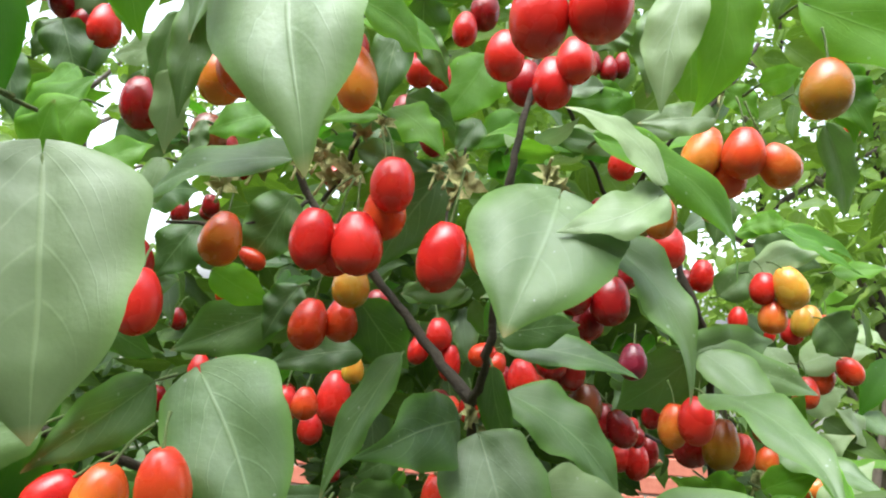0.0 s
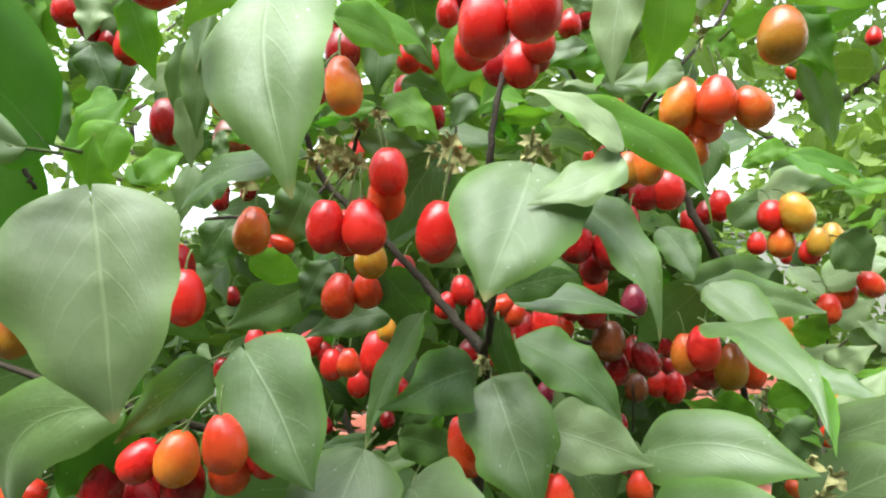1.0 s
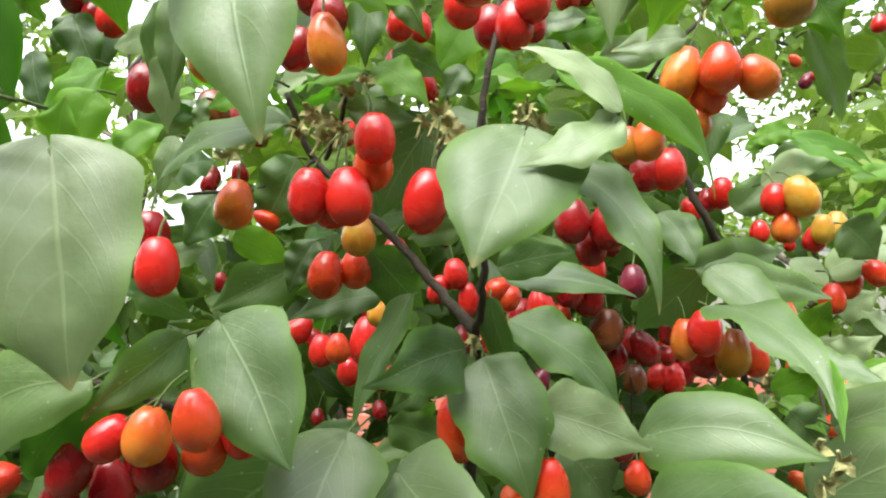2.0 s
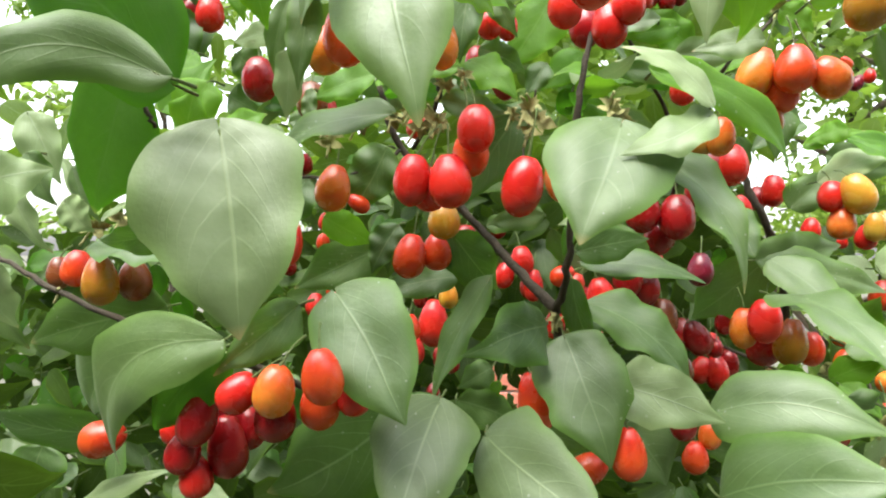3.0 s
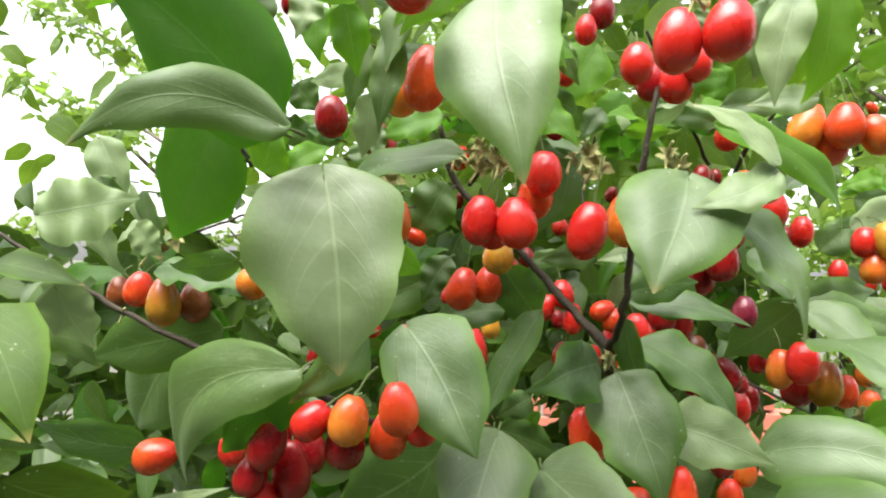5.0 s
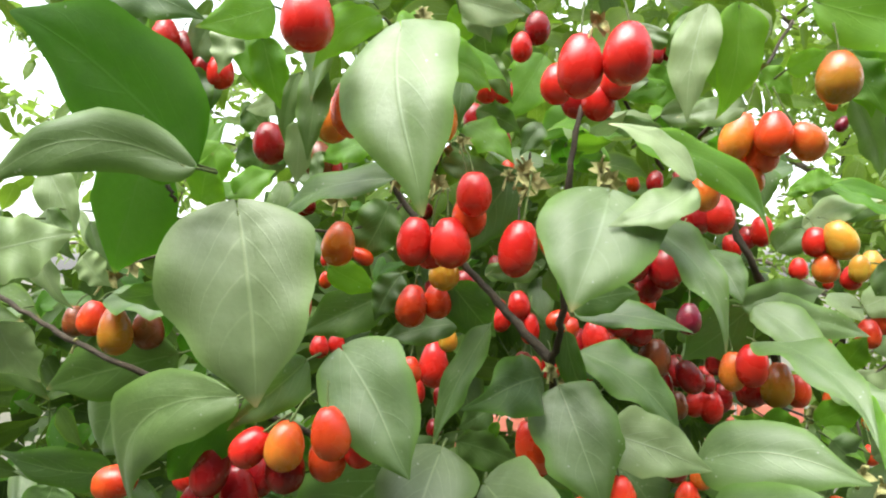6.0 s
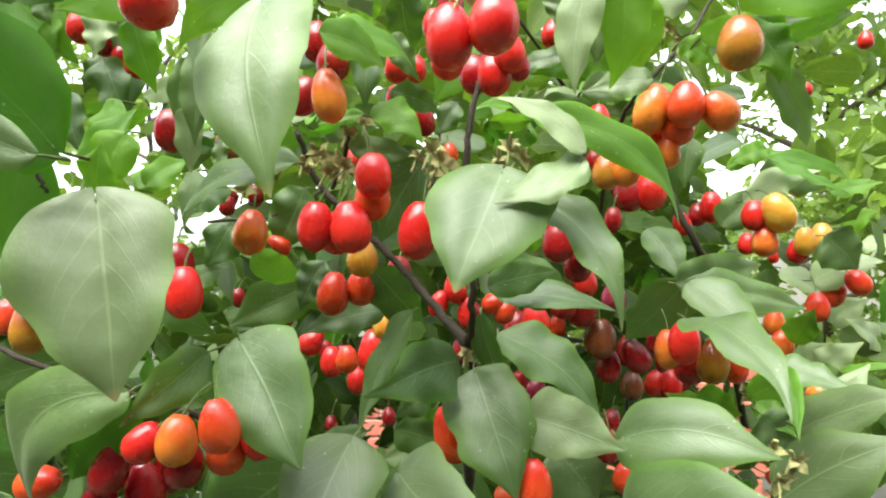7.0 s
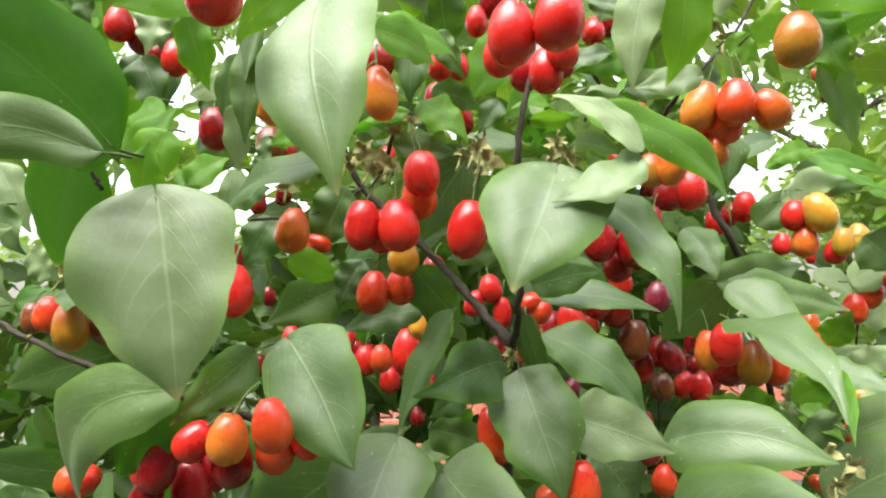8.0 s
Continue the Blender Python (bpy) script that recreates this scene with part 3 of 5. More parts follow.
fruit((-0.0368, 0.2891, 1.5143), (0.03, 0.00, 1.00), 0.0143, 0.0158, "yellow", (-0.0355, 0.2934, 1.5293))
fruit((-0.0559, 0.2982, 1.4983), (0.17, 0.03, 0.99), 0.0238, 0.0169, "vermilion", (-0.0526, 0.3028, 1.5211))
fruit((-0.0433, 0.3074, 1.5001), (0.03, 0.00, 1.00), 0.0194, 0.0158, "vermilion", (-0.0444, 0.3112, 1.5208))
fruit((-0.0360, 0.3714, 1.5059), (0.03, 0.00, 1.00), 0.0186, 0.0157, "dark red")
fruit((-0.0011, 0.3771, 1.4937), (-0.14, -0.02, 0.99), 0.0193, 0.0143, "red")
fruit((-0.0116, 0.3754, 1.4848), (0.37, 0.06, 0.93), 0.0179, 0.0122, "red")
fruit((0.0058, 0.3782, 1.4785), (0.03, 0.00, 1.00), 0.0207, 0.0122, "red")
fruit((0.0236, 0.3710, 1.4848), (0.87, 0.14, 0.47), 0.0160, 0.0126, "vermilion")
fruit((0.0303, 0.3721, 1.4790), (0.37, 0.06, 0.93), 0.0160, 0.0126, "vermilion")
fruit((0.0487, 0.3984, 1.4709), (-0.22, -0.04, 0.97), 0.0243, 0.0184, "red")
fruit((0.0362, 0.4085, 1.4639), (0.03, 0.00, 1.00), 0.0220, 0.0190, "dark red")
fruit((0.0639, 0.4384, 1.4614), (0.03, 0.00, 1.00), 0.0184, 0.0120, "vermilion")
fruit((0.0678, 0.4187, 1.4799), (0.03, 0.00, 1.00), 0.0222, 0.0199, "dark red")
fruit((0.0833, 0.4213, 1.4920), (0.03, 0.00, 1.00), 0.0176, 0.0161, "red")
fruit((0.0807, 0.4310, 1.4731), (0.03, 0.00, 1.00), 0.0235, 0.0204, "dark red")
fruit((0.0936, 0.4432, 1.4508), (0.03, 0.00, 1.00), 0.0281, 0.0233, "brown")
fruit((0.0999, 0.4544, 1.4302), (0.03, 0.00, 1.00), 0.0254, 0.0180, "dark red")
fruit((0.1214, 0.5086, 1.4321), (0.03, 0.00, 1.00), 0.0272, 0.0199, "dark red")
fruit((0.0898, 0.3109, 1.4917), (0.03, 0.00, 1.00), 0.0173, 0.0127, "purple")
fruit((0.1186, 0.4473, 1.4379), (-0.47, -0.08, 0.88), 0.0265, 0.0184, "dark red")
fruit((0.1567, 0.6005, 1.3865), (0.34, 0.05, 0.94), 0.0264, 0.0200, "red")
fruit((0.1696, 0.5975, 1.3845), (-0.05, -0.01, 1.00), 0.0324, 0.0220, "red")
fruit((0.1850, 0.6203, 1.3888), (0.03, 0.00, 1.00), 0.0303, 0.0205, "dark red")
fruit((0.1685, 0.6176, 1.4077), (0.03, 0.00, 1.00), 0.0238, 0.0184, "red")
fruit((0.1273, 0.5399, 1.3972), (0.03, 0.00, 1.00), 0.0259, 0.0192, "brown")
fruit((0.1311, 0.3450, 1.4626), (0.03, 0.00, 1.00), 0.0249, 0.0180, "red")
fruit((0.1501, 0.3613, 1.4491), (0.12, 0.02, 0.99), 0.0275, 0.0178, "blushing")
fruit((0.1254, 0.3623, 1.4562), (0.03, 0.00, 1.00), 0.0242, 0.0157, "orange")
fruit((0.1655, 0.3739, 1.4434), (0.03, 0.00, 1.00), 0.0205, 0.0146, "vermilion")
fruit((0.1413, 0.3801, 1.4413), (0.03, 0.00, 1.00), 0.0190, 0.0190, "dark red")
fruit((0.1208, 0.2753, 1.5812), (0.03, 0.00, 1.00), 0.0215, 0.0168, "vermilion", (0.1184, 0.2790, 1.6054))
fruit((0.1073, 0.2843, 1.5816), (0.34, 0.05, 0.94), 0.0252, 0.0157, "orange", (0.1175, 0.2900, 1.6087))
fruit((0.1361, 0.2779, 1.5775), (-0.61, -0.10, 0.79), 0.0197, 0.0157, "orange", (0.1221, 0.2796, 1.6039))
fruit((0.1195, 0.2873, 1.5724), (0.03, 0.00, 1.00), 0.0158, 0.0153, "vermilion")
fruit((0.1147, 0.2885, 1.5613), (0.03, 0.00, 1.00), 0.0154, 0.0122, "orange")
fruit((0.1091, 0.2988, 1.5719), (0.03, 0.00, 1.00), 0.0181, 0.0137, "vermilion")
fruit((0.1349, 0.2412, 1.5972), (0.03, 0.00, 1.00), 0.0217, 0.0173, "blushing", (0.1347, 0.2452, 1.6210))
fruit((0.0974, 0.3070, 1.5559), (0.03, 0.00, 1.00), 0.0164, 0.0153, "orange")
fruit((0.0881, 0.3106, 1.5550), (0.03, 0.00, 1.00), 0.0155, 0.0144, "blushing")
fruit((0.1191, 0.3663, 1.5477), (0.03, 0.00, 1.00), 0.0192, 0.0192, "red")
fruit((0.1076, 0.3695, 1.5485), (0.03, 0.00, 1.00), 0.0208, 0.0188, "dark red")
fruit((0.0955, 0.3523, 1.5328), (0.03, 0.00, 1.00), 0.0155, 0.0103, "dark red")
fruit((0.0632, 0.3217, 1.5202), (0.03, 0.00, 1.00), 0.0198, 0.0180, "dark red")
fruit((0.0809, 0.3246, 1.5166), (0.03, 0.00, 1.00), 0.0198, 0.0192, "dark red")
fruit((0.0738, 0.3386, 1.5074), (0.03, 0.00, 1.00), 0.0188, 0.0157, "dark red")
fruit((0.1922, 0.5201, 1.5458), (0.03, 0.00, 1.00), 0.0263, 0.0181, "red")
fruit((0.1702, 0.5266, 1.5333), (-0.31, -0.05, 0.95), 0.0213, 0.0148, "red")
fruit((0.1859, 0.5393, 1.5406), (0.03, 0.00, 1.00), 0.0188, 0.0160, "dark red")
fruit((0.1908, 0.4115, 1.5333), (0.03, 0.00, 1.00), 0.0187, 0.0158, "red")
fruit((0.2032, 0.4043, 1.5349), (-0.39, -0.06, 0.92), 0.0268, 0.0197, "yellow")
fruit((0.1970, 0.4115, 1.5172), (0.03, 0.00, 1.00), 0.0208, 0.0165, "orange")
fruit((0.2422, 0.4675, 1.5157), (0.03, 0.00, 1.00), 0.0209, 0.0144, "yellow")
fruit((0.2408, 0.4774, 1.5084), (0.03, 0.00, 1.00), 0.0180, 0.0147, "red")
fruit((0.2647, 0.5360, 1.5610), (0.03, 0.00, 1.00), 0.0192, 0.0164, "yellow")
fruit((0.2779, 0.5280, 1.5153), (0.03, 0.00, 1.00), 0.0170, 0.0188, "yellow")
fruit((0.2950, 0.5369, 1.5125), (0.03, 0.00, 1.00), 0.0218, 0.0163, "orange")
fruit((0.2136, 0.5033, 1.5134), (0.03, 0.00, 1.00), 0.0131, 0.0139, "red")
fruit((0.2193, 0.4637, 1.5052), (0.03, 0.00, 1.00), 0.0096, 0.0072, "red")
fruit((0.2574, 0.4892, 1.4660), (0.03, 0.00, 1.00), 0.0234, 0.0175, "vermilion")
fruit((0.2726, 0.4978, 1.4742), (0.66, 0.11, 0.74), 0.0203, 0.0169, "vermilion")
fruit((0.2842, 0.4819, 1.4826), (-0.61, -0.09, 0.79), 0.0174, 0.0166, "vermilion")
fruit((0.2959, 0.6180, 1.6508), (0.52, 0.08, 0.85), 0.0167, 0.0115, "purple")
fruit((0.2857, 0.6164, 1.6690), (-0.61, -0.10, 0.79), 0.0136, 0.0094, "vermilion")
fruit((0.3585, 0.6191, 1.6981), (0.04, 0.00, 1.00), 0.0157, 0.0136, "red")
fruit((0.3031, 0.6110, 1.6551), (0.04, 0.00, 1.00), 0.0136, 0.0105, "red")
fruit((-0.0844, 0.1933, 1.4514), (0.17, 0.03, 0.99), 0.0198, 0.0152, "orange")
fruit((-0.0640, 0.1870, 1.4586), (-0.12, -0.01, 1.00), 0.0205, 0.0145, "vermilion")
fruit((-0.1008, 0.1966, 1.4486), (0.66, 0.11, 0.74), 0.0156, 0.0138, "red")
fruit((-0.0890, 0.2047, 1.4371), (0.03, 0.00, 1.00), 0.0159, 0.0159, "dark red")
fruit((-0.0722, 0.2074, 1.4423), (0.03, 0.00, 1.00), 0.0168, 0.0151, "vermilion")
fruit((-0.0604, 0.2104, 1.4465), (-0.54, -0.09, 0.84), 0.0164, 0.0133, "red")
fruit((-0.1226, 0.2080, 1.4355), (0.37, 0.04, 0.93), 0.0233, 0.0151, "dark red")
fruit((-0.1318, 0.2120, 1.4191), (0.29, 0.02, 0.96), 0.0141, 0.0141, "dark red")
fruit((-0.1179, 0.2229, 1.4206), (-0.05, -0.02, 1.00), 0.0274, 0.0164, "dark red")
fruit((-0.1279, 0.2157, 1.4081), (-0.05, -0.02, 1.00), 0.0143, 0.0134, "red")
fruit((-0.1254, 0.2298, 1.4375), (-0.05, -0.02, 1.00), 0.0198, 0.0141, "dark red")
fruit((0.0284, 0.2373, 1.5915), (-0.00, 0.01, 1.00), 0.0168, 0.0127, "dark red")
fruit((0.0371, 0.2284, 1.5891), (-0.09, -0.00, 1.00), 0.0183, 0.0135, "red")
fruit((0.0200, 0.2157, 1.5925), (-0.00, 0.01, 1.00), 0.0163, 0.0130, "red")
fruit((0.0438, 0.2245, 1.5951), (-0.00, 0.01, 1.00), 0.0150, 0.0128, "red")
fruit((-0.1146, 0.2364, 1.4244), (-0.05, -0.02, 1.00), 0.0192, 0.0144, "dark red")
fruit((-0.1619, 0.2556, 1.4149), (-0.05, -0.02, 1.00), 0.0131, 0.0131, "red")
fruit((-0.0845, 0.2021, 1.5064), (0.04, 0.00, 1.00), 0.0211, 0.0145, "red")
fruit((-0.0922, 0.2111, 1.5174), (0.04, 0.00, 1.00), 0.0174, 0.0137, "dark red")
fruit((-0.2068, 0.2638, 1.4866), (-0.05, -0.02, 1.00), 0.0261, 0.0170, "blushing")
fruit((-0.2291, 0.2759, 1.4907), (0.21, 0.01, 0.98), 0.0173, 0.0155, "vermilion")
fruit((-0.2495, 0.2884, 1.4888), (-0.05, -0.02, 1.00), 0.0180, 0.0132, "brown")
fruit((-0.1986, 0.2800, 1.4857), (-0.05, -0.02, 1.00), 0.0224, 0.0167, "brown")
fruit((-0.1461, 0.2413, 1.5005), (0.67, 0.08, 0.74), 0.0189, 0.0154, "orange")
fruit((-0.2162, 0.2789, 1.4021), (0.96, 0.12, 0.26), 0.0247, 0.0190, "vermilion")
fruit((-0.0714, 0.3686, 1.4501), (0.03, 0.00, 1.00), 0.0151, 0.0144, "vermilion")
fruit((-0.0756, 0.4055, 1.4303), (0.03, 0.00, 1.00), 0.0196, 0.0149, "red")
fruit((-0.0865, 0.3834, 1.4476), (0.03, 0.00, 1.00), 0.0210, 0.0150, "red")
fruit((-0.0590, 0.3879, 1.4527), (0.03, 0.00, 1.00), 0.0322, 0.0202, "red")
fruit((-0.1113, 0.4097, 1.4551), (0.66, 0.11, 0.74), 0.0144, 0.0168, "red")
fruit((-0.1421, 0.3946, 1.4608), (0.03, 0.00, 1.00), 0.0133, 0.0133, "red")
fruit((-0.1333, 0.4062, 1.4623), (0.03, 0.00, 1.00), 0.0136, 0.0120, "red")
fruit((-0.1042, 0.3703, 1.4950), (0.03, 0.00, 1.00), 0.0095, 0.0095, "red")
fruit((-0.0450, 0.3598, 1.4724), (0.03, 0.00, 1.00), 0.0153, 0.0119, "yellow")
fruit((0.0088, 0.2673, 1.4334), (-0.21, -0.03, 0.98), 0.0282, 0.0167, "vermilion")
fruit((0.0472, 0.2462, 1.4180), (-0.07, -0.01, 1.00), 0.0228, 0.0143, "vermilion")
fruit((0.0342, 0.2984, 1.3922), (0.86, 0.11, 0.50), 0.0173, 0.0157, "vermilion")
fruit((0.1629, 0.3431, 1.4065), (-0.71, -0.12, 0.69), 0.0256, 0.0140, "red")
fruit((0.1813, 0.3563, 1.3820), (-0.84, -0.14, 0.53), 0.0157, 0.0094, "orange")
fruit((0.1983, 0.3590, 1.4097), (0.03, 0.00, 1.00), 0.0094, 0.0094, "vermilion")
fruit((0.0970, 0.3526, 1.3837), (0.03, 0.00, 1.00), 0.0190, 0.0142, "vermilion")
fruit((0.1050, 0.3539, 1.3950), (0.03, 0.00, 1.00), 0.0129, 0.0129, "orange")
fruit((0.0010, 0.3876, 1.4530), (0.03, 0.00, 1.00), 0.0183, 0.0146, "dark red")
fruit((0.0191, 0.3905, 1.4524), (0.03, 0.00, 1.00), 0.0183, 0.0132, "red")
fruit((0.0472, 0.3951, 1.4259), (0.37, 0.06, 0.93), 0.0183, 0.0124, "purple")
# husks at the nodes
husk((-0.0219, 0.2480, 1.5762), 0.0036)
husk((-0.0309, 0.2556, 1.5741), 0.0042)
husk((-0.0431, 0.2435, 1.5647), 0.0041)
husk((-0.0729, 0.2660, 1.5600), 0.0060)
husk((-0.0351, 0.2600, 1.5599), 0.0052)
husk((0.0064, 0.2668, 1.5659), 0.0049)
husk((0.0381, 0.2173, 1.5528), 0.0040)
husk((0.1319, 0.3329, 1.6257), 0.0050)
husk((0.1256, 0.3318, 1.6340), 0.0040)
husk((0.0176, 0.2667, 1.4701), 0.0043)
husk((-0.0893, 0.2765, 1.5586), 0.0053)
husk((0.1862, 0.3419, 1.3958), 0.0083)
husk((0.1648, 0.3535, 1.4353), 0.0052)
husk((-0.0015, 0.2655, 1.5627), 0.0037)
husk((0.0235, 0.2747, 1.4628), 0.0032)
husk((-0.2508, 0.3432, 1.5198), 0.0065)
husk((-0.2240, 0.2586, 1.4804), 0.0027)
husk((-0.0867, 0.2635, 1.5509), 0.0049)
husk((-0.0247, 0.1658, 1.6038), 0.0035)
husk((0.0326, 0.1703, 1.5996), 0.0040)
husk((-0.0570, 0.2660, 1.5630), 0.0055)
husk((-0.0470, 0.2660, 1.5660), 0.0060)
husk((-0.0440, 0.2660, 1.5580), 0.0050)
husk((-0.0370, 0.2660, 1.5610), 0.0055)
husk((0.0050, 0.2660, 1.5650), 0.0055)
husk((0.0100, 0.2660, 1.5600), 0.0060)
husk((0.0060, 0.2660, 1.5550), 0.0050)
husk((0.0410, 0.2660, 1.5640), 0.0060)
husk((0.0460, 0.2660, 1.5600), 0.0050)
# leaves
leaf((-0.0830, 0.1510, 1.5390), (-0.0720, 0.1410, 1.4780), 0.0477, -14, 0.06, 9, "dusty", bow=0.03, drip=0.1, full_sides=0.6, cup=0.07, heart=0.055)
leaf((-0.0310, 0.1600, 1.5980), (-0.0170, 0.1340, 1.5360), 0.0394, 8, 0.1, 6, "glaucous", bow=-0.03, drip=1, full_sides=0.3, cup=0.16, heart=0.05)
leaf((0.0400, 0.2130, 1.5480), (0.0230, 0.1840, 1.5050), 0.0452, 10, 0.09, 6, "glaucous", bow=0.03, blunt=1, drip=0.5, full_sides=0.5, cup=0.14, heart=0.05)
leaf((0.0690, 0.2060, 1.5490), (0.0370, 0.1960, 1.5350), 0.0173, 34, 0.05, 8, "underside", bow=0.12, blunt=1, drip=0.3)
leaf((0.0690, 0.2050, 1.5530), (0.0390, 0.2050, 1.5740), 0.0130, 34, 0.05, 8, "underside", bow=-0.12, blunt=1, drip=0.3)
leaf((0.0540, 0.2259, 1.5693), (0.1137, 0.2519, 1.5271), 0.0222, -36, 0.12, 10, "young", 0.09)
leaf((0.0442, 0.2223, 1.5418), (0.0823, 0.2043, 1.4895), 0.0205, -30, 0.08, 20, "glaucous", 0.12)
leaf((0.0210, 0.2620, 1.4640), (0.0400, 0.2360, 1.4150), 0.0391, 0, 0.05, 10, "glaucous", drip=0.4, full_sides=0.4)
leaf((0.0131, 0.2659, 1.4671), (-0.0175, 0.2204, 1.4599), 0.0280, 0, 0.06, 15, "mature")
leaf((-0.0149, 0.2988, 1.4860), (-0.0447, 0.2960, 1.4232), 0.0230, 45, 0.06, 15, "mature")
leaf((-0.0670, 0.2120, 1.4850), (-0.0360, 0.1880, 1.4420), 0.0393, -8, 0.05, 8, "glaucous", bow=0.05, blunt=1, drip=0.5, full_sides=0.8, cup=0.13, heart=0.05)
leaf((-0.1057, 0.1955, 1.4688), (-0.1602, 0.2098, 1.4131), 0.0349, 10, 0.1, 10, "glaucous", -0.26)
leaf((-0.1119, 0.2046, 1.4636), (-0.1453, 0.2122, 1.4267), 0.0273, -10, 0.05, 10, "backlit")
leaf((-0.0862, 0.2213, 1.4796), (-0.1090, 0.1943, 1.4565), 0.0206, -30, 0.04, 15, "mature")
leaf((-0.1078, 0.1655, 1.5575), (-0.1769, 0.1577, 1.6148), 0.0472, -12, 0.02, 4, "backlit", -0.07)
leaf((-0.0897, 0.1321, 1.5502), (-0.1530, 0.1237, 1.5417), 0.0195, -6, 0.02, 2, "glaucous", -0.19)
leaf((-0.1402, 0.1907, 1.5677), (-0.1727, 0.2124, 1.5160), 0.0427, 0, 0.04, 10, "backlit")
leaf((-0.2156, 0.1864, 1.5255), (-0.1803, 0.2010, 1.5350), 0.0286, -4, 0.06, 8, "underside")
leaf((-0.2539, 0.2715, 1.5730), (-0.2378, 0.2741, 1.5349), 0.0216, -20, 0.05, 10, "underside")
leaf((-0.2230, 0.2659, 1.5429), (-0.2091, 0.2681, 1.5151), 0.0152, 20, 0.05, 10, "glaucous")
leaf((-0.2437, 0.2235, 1.4945), (-0.2164, 0.2276, 1.4568), 0.0248, 0, 0.05, 10, "glaucous")
leaf((-0.2069, 0.2635, 1.5050), (-0.1450, 0.2566, 1.4948), 0.0260, -55, 0.08, 10, "mature")
leaf((-0.1874, 0.2867, 1.4708), (-0.2641, 0.2820, 1.4502), 0.0416, -12, 0.05, 10, "mature")
leaf((-0.2236, 0.3074, 1.4575), (-0.2608, 0.3235, 1.3997), 0.0591, 10, 0.05, 10, "mature")
leaf((-0.2650, 0.3433, 1.3840), (-0.3318, 0.3242, 1.4010), 0.0315, -10, 0.08, 10, "mature")
leaf((-0.3192, 0.3566, 1.3690), (-0.3246, 0.3564, 1.3321), 0.0431, 0, 0.05, 10, "mature")
leaf((-0.2220, 0.2197, 1.5417), (-0.2019, 0.2233, 1.4993), 0.0203, 15, 0.05, 10, "underside")
leaf((-0.2414, 0.2569, 1.5496), (-0.2289, 0.2592, 1.5226), 0.0190, 0, 0.05, 10, "glaucous")
leaf((-0.1615, 0.1986, 1.6355), (-0.1154, 0.1861, 1.6160), 0.0230, 0, 0.05, 10, "mature")
leaf((-0.0837, 0.1813, 1.6171), (-0.1044, 0.1627, 1.6041), 0.0171, -20, 0.05, 10, "young")
leaf((-0.0881, 0.1806, 1.6051), (-0.0838, 0.1866, 1.5797), 0.0149, 0, 0.05, 10, "young")
leaf((-0.1030, 0.1882, 1.6148), (-0.1091, 0.1873, 1.5947), 0.0145, 0, 0.05, 10, "underside")
leaf((-0.0427, 0.1780, 1.6097), (-0.0647, 0.1694, 1.5888), 0.0127, -30, 0.08, 10, "young", -0.12)
leaf((-0.0749, 0.2031, 1.6022), (-0.0816, 0.2073, 1.5634), 0.0142, 0, 0.05, 10, "glaucous")
leaf((-0.0250, 0.2012, 1.6020), (-0.0064, 0.2247, 1.5940), 0.0185, -30, 0.12, 10, "young")
leaf((-0.0159, 0.1925, 1.6200), (0.0080, 0.2066, 1.6169), 0.0169, 0, 0.08, 10, "underside")
leaf((-0.0139, 0.1979, 1.6188), (-0.0047, 0.1995, 1.6051), 0.0114, 0, 0.06, 10, "underside")
leaf((0.0860, 0.2050, 1.6160), (0.0820, 0.2150, 1.5760), 0.0197, -10, 0.08, 14, "young")
leaf((0.0740, 0.2020, 1.6140), (0.0670, 0.2040, 1.5730), 0.0174, 24, 0.05, 8, "underside")
leaf((0.1034, 0.2632, 1.5909), (0.0760, 0.2688, 1.5892), 0.0145, 10, 0.06, 10, "glaucous")
leaf((0.1291, 0.2482, 1.6314), (0.1946, 0.2483, 1.6143), 0.0294, 0, 0.06, 10, "young", -0.06)
leaf((0.1461, 0.2600, 1.6112), (0.1577, 0.2520, 1.5834), 0.0185, 0, 0.06, 10, "young")
leaf((0.1309, 0.3080, 1.6406), (0.1055, 0.3037, 1.6441), 0.0215, 0, 0.06, 10, "underside")
leaf((-0.2566, 0.3347, 1.6607), (-0.2407, 0.3374, 1.6494), 0.0353, 0, 0.06, 10, "young")
leaf((-0.1752, 0.2979, 1.6078), (-0.1912, 0.2955, 1.5791), 0.0257, 20, 0.06, 10, "young")
leaf((-0.1473, 0.2622, 1.5827), (-0.1608, 0.2602, 1.5543), 0.0236, -15, 0.06, 10, "young")
leaf((-0.1447, 0.2729, 1.5576), (-0.1279, 0.2858, 1.5718), 0.0167, 0, 0.06, 10, "young")
leaf((-0.2019, 0.3237, 1.6393), (-0.1907, 0.3258, 1.6058), 0.0269, 0, 0.06, 10, "mature")
leaf((0.0116, 0.2870, 1.5184), (-0.0169, 0.3035, 1.5146), 0.0131, 0, 0.06, 10, "glaucous")
leaf((0.0607, 0.3039, 1.4905), (0.0271, 0.3092, 1.5198), 0.0243, 0, 0.06, 10, "glaucous")
leaf((-0.0863, 0.2127, 1.5802), (-0.0920, 0.2224, 1.5546), 0.0133, 0, 0.06, 10, "underside")
leaf((-0.0977, 0.2312, 1.5963), (-0.1225, 0.2380, 1.5931), 0.0118, 0, 0.06, 10, "underside")
leaf((-0.1523, 0.2353, 1.5090), (-0.1911, 0.2404, 1.5048), 0.0153, -30, 0.06, 10, "mature")
leaf((-0.2127, 0.2473, 1.5248), (-0.1990, 0.2493, 1.5098), 0.0168, 0, 0.06, 10, "underside")
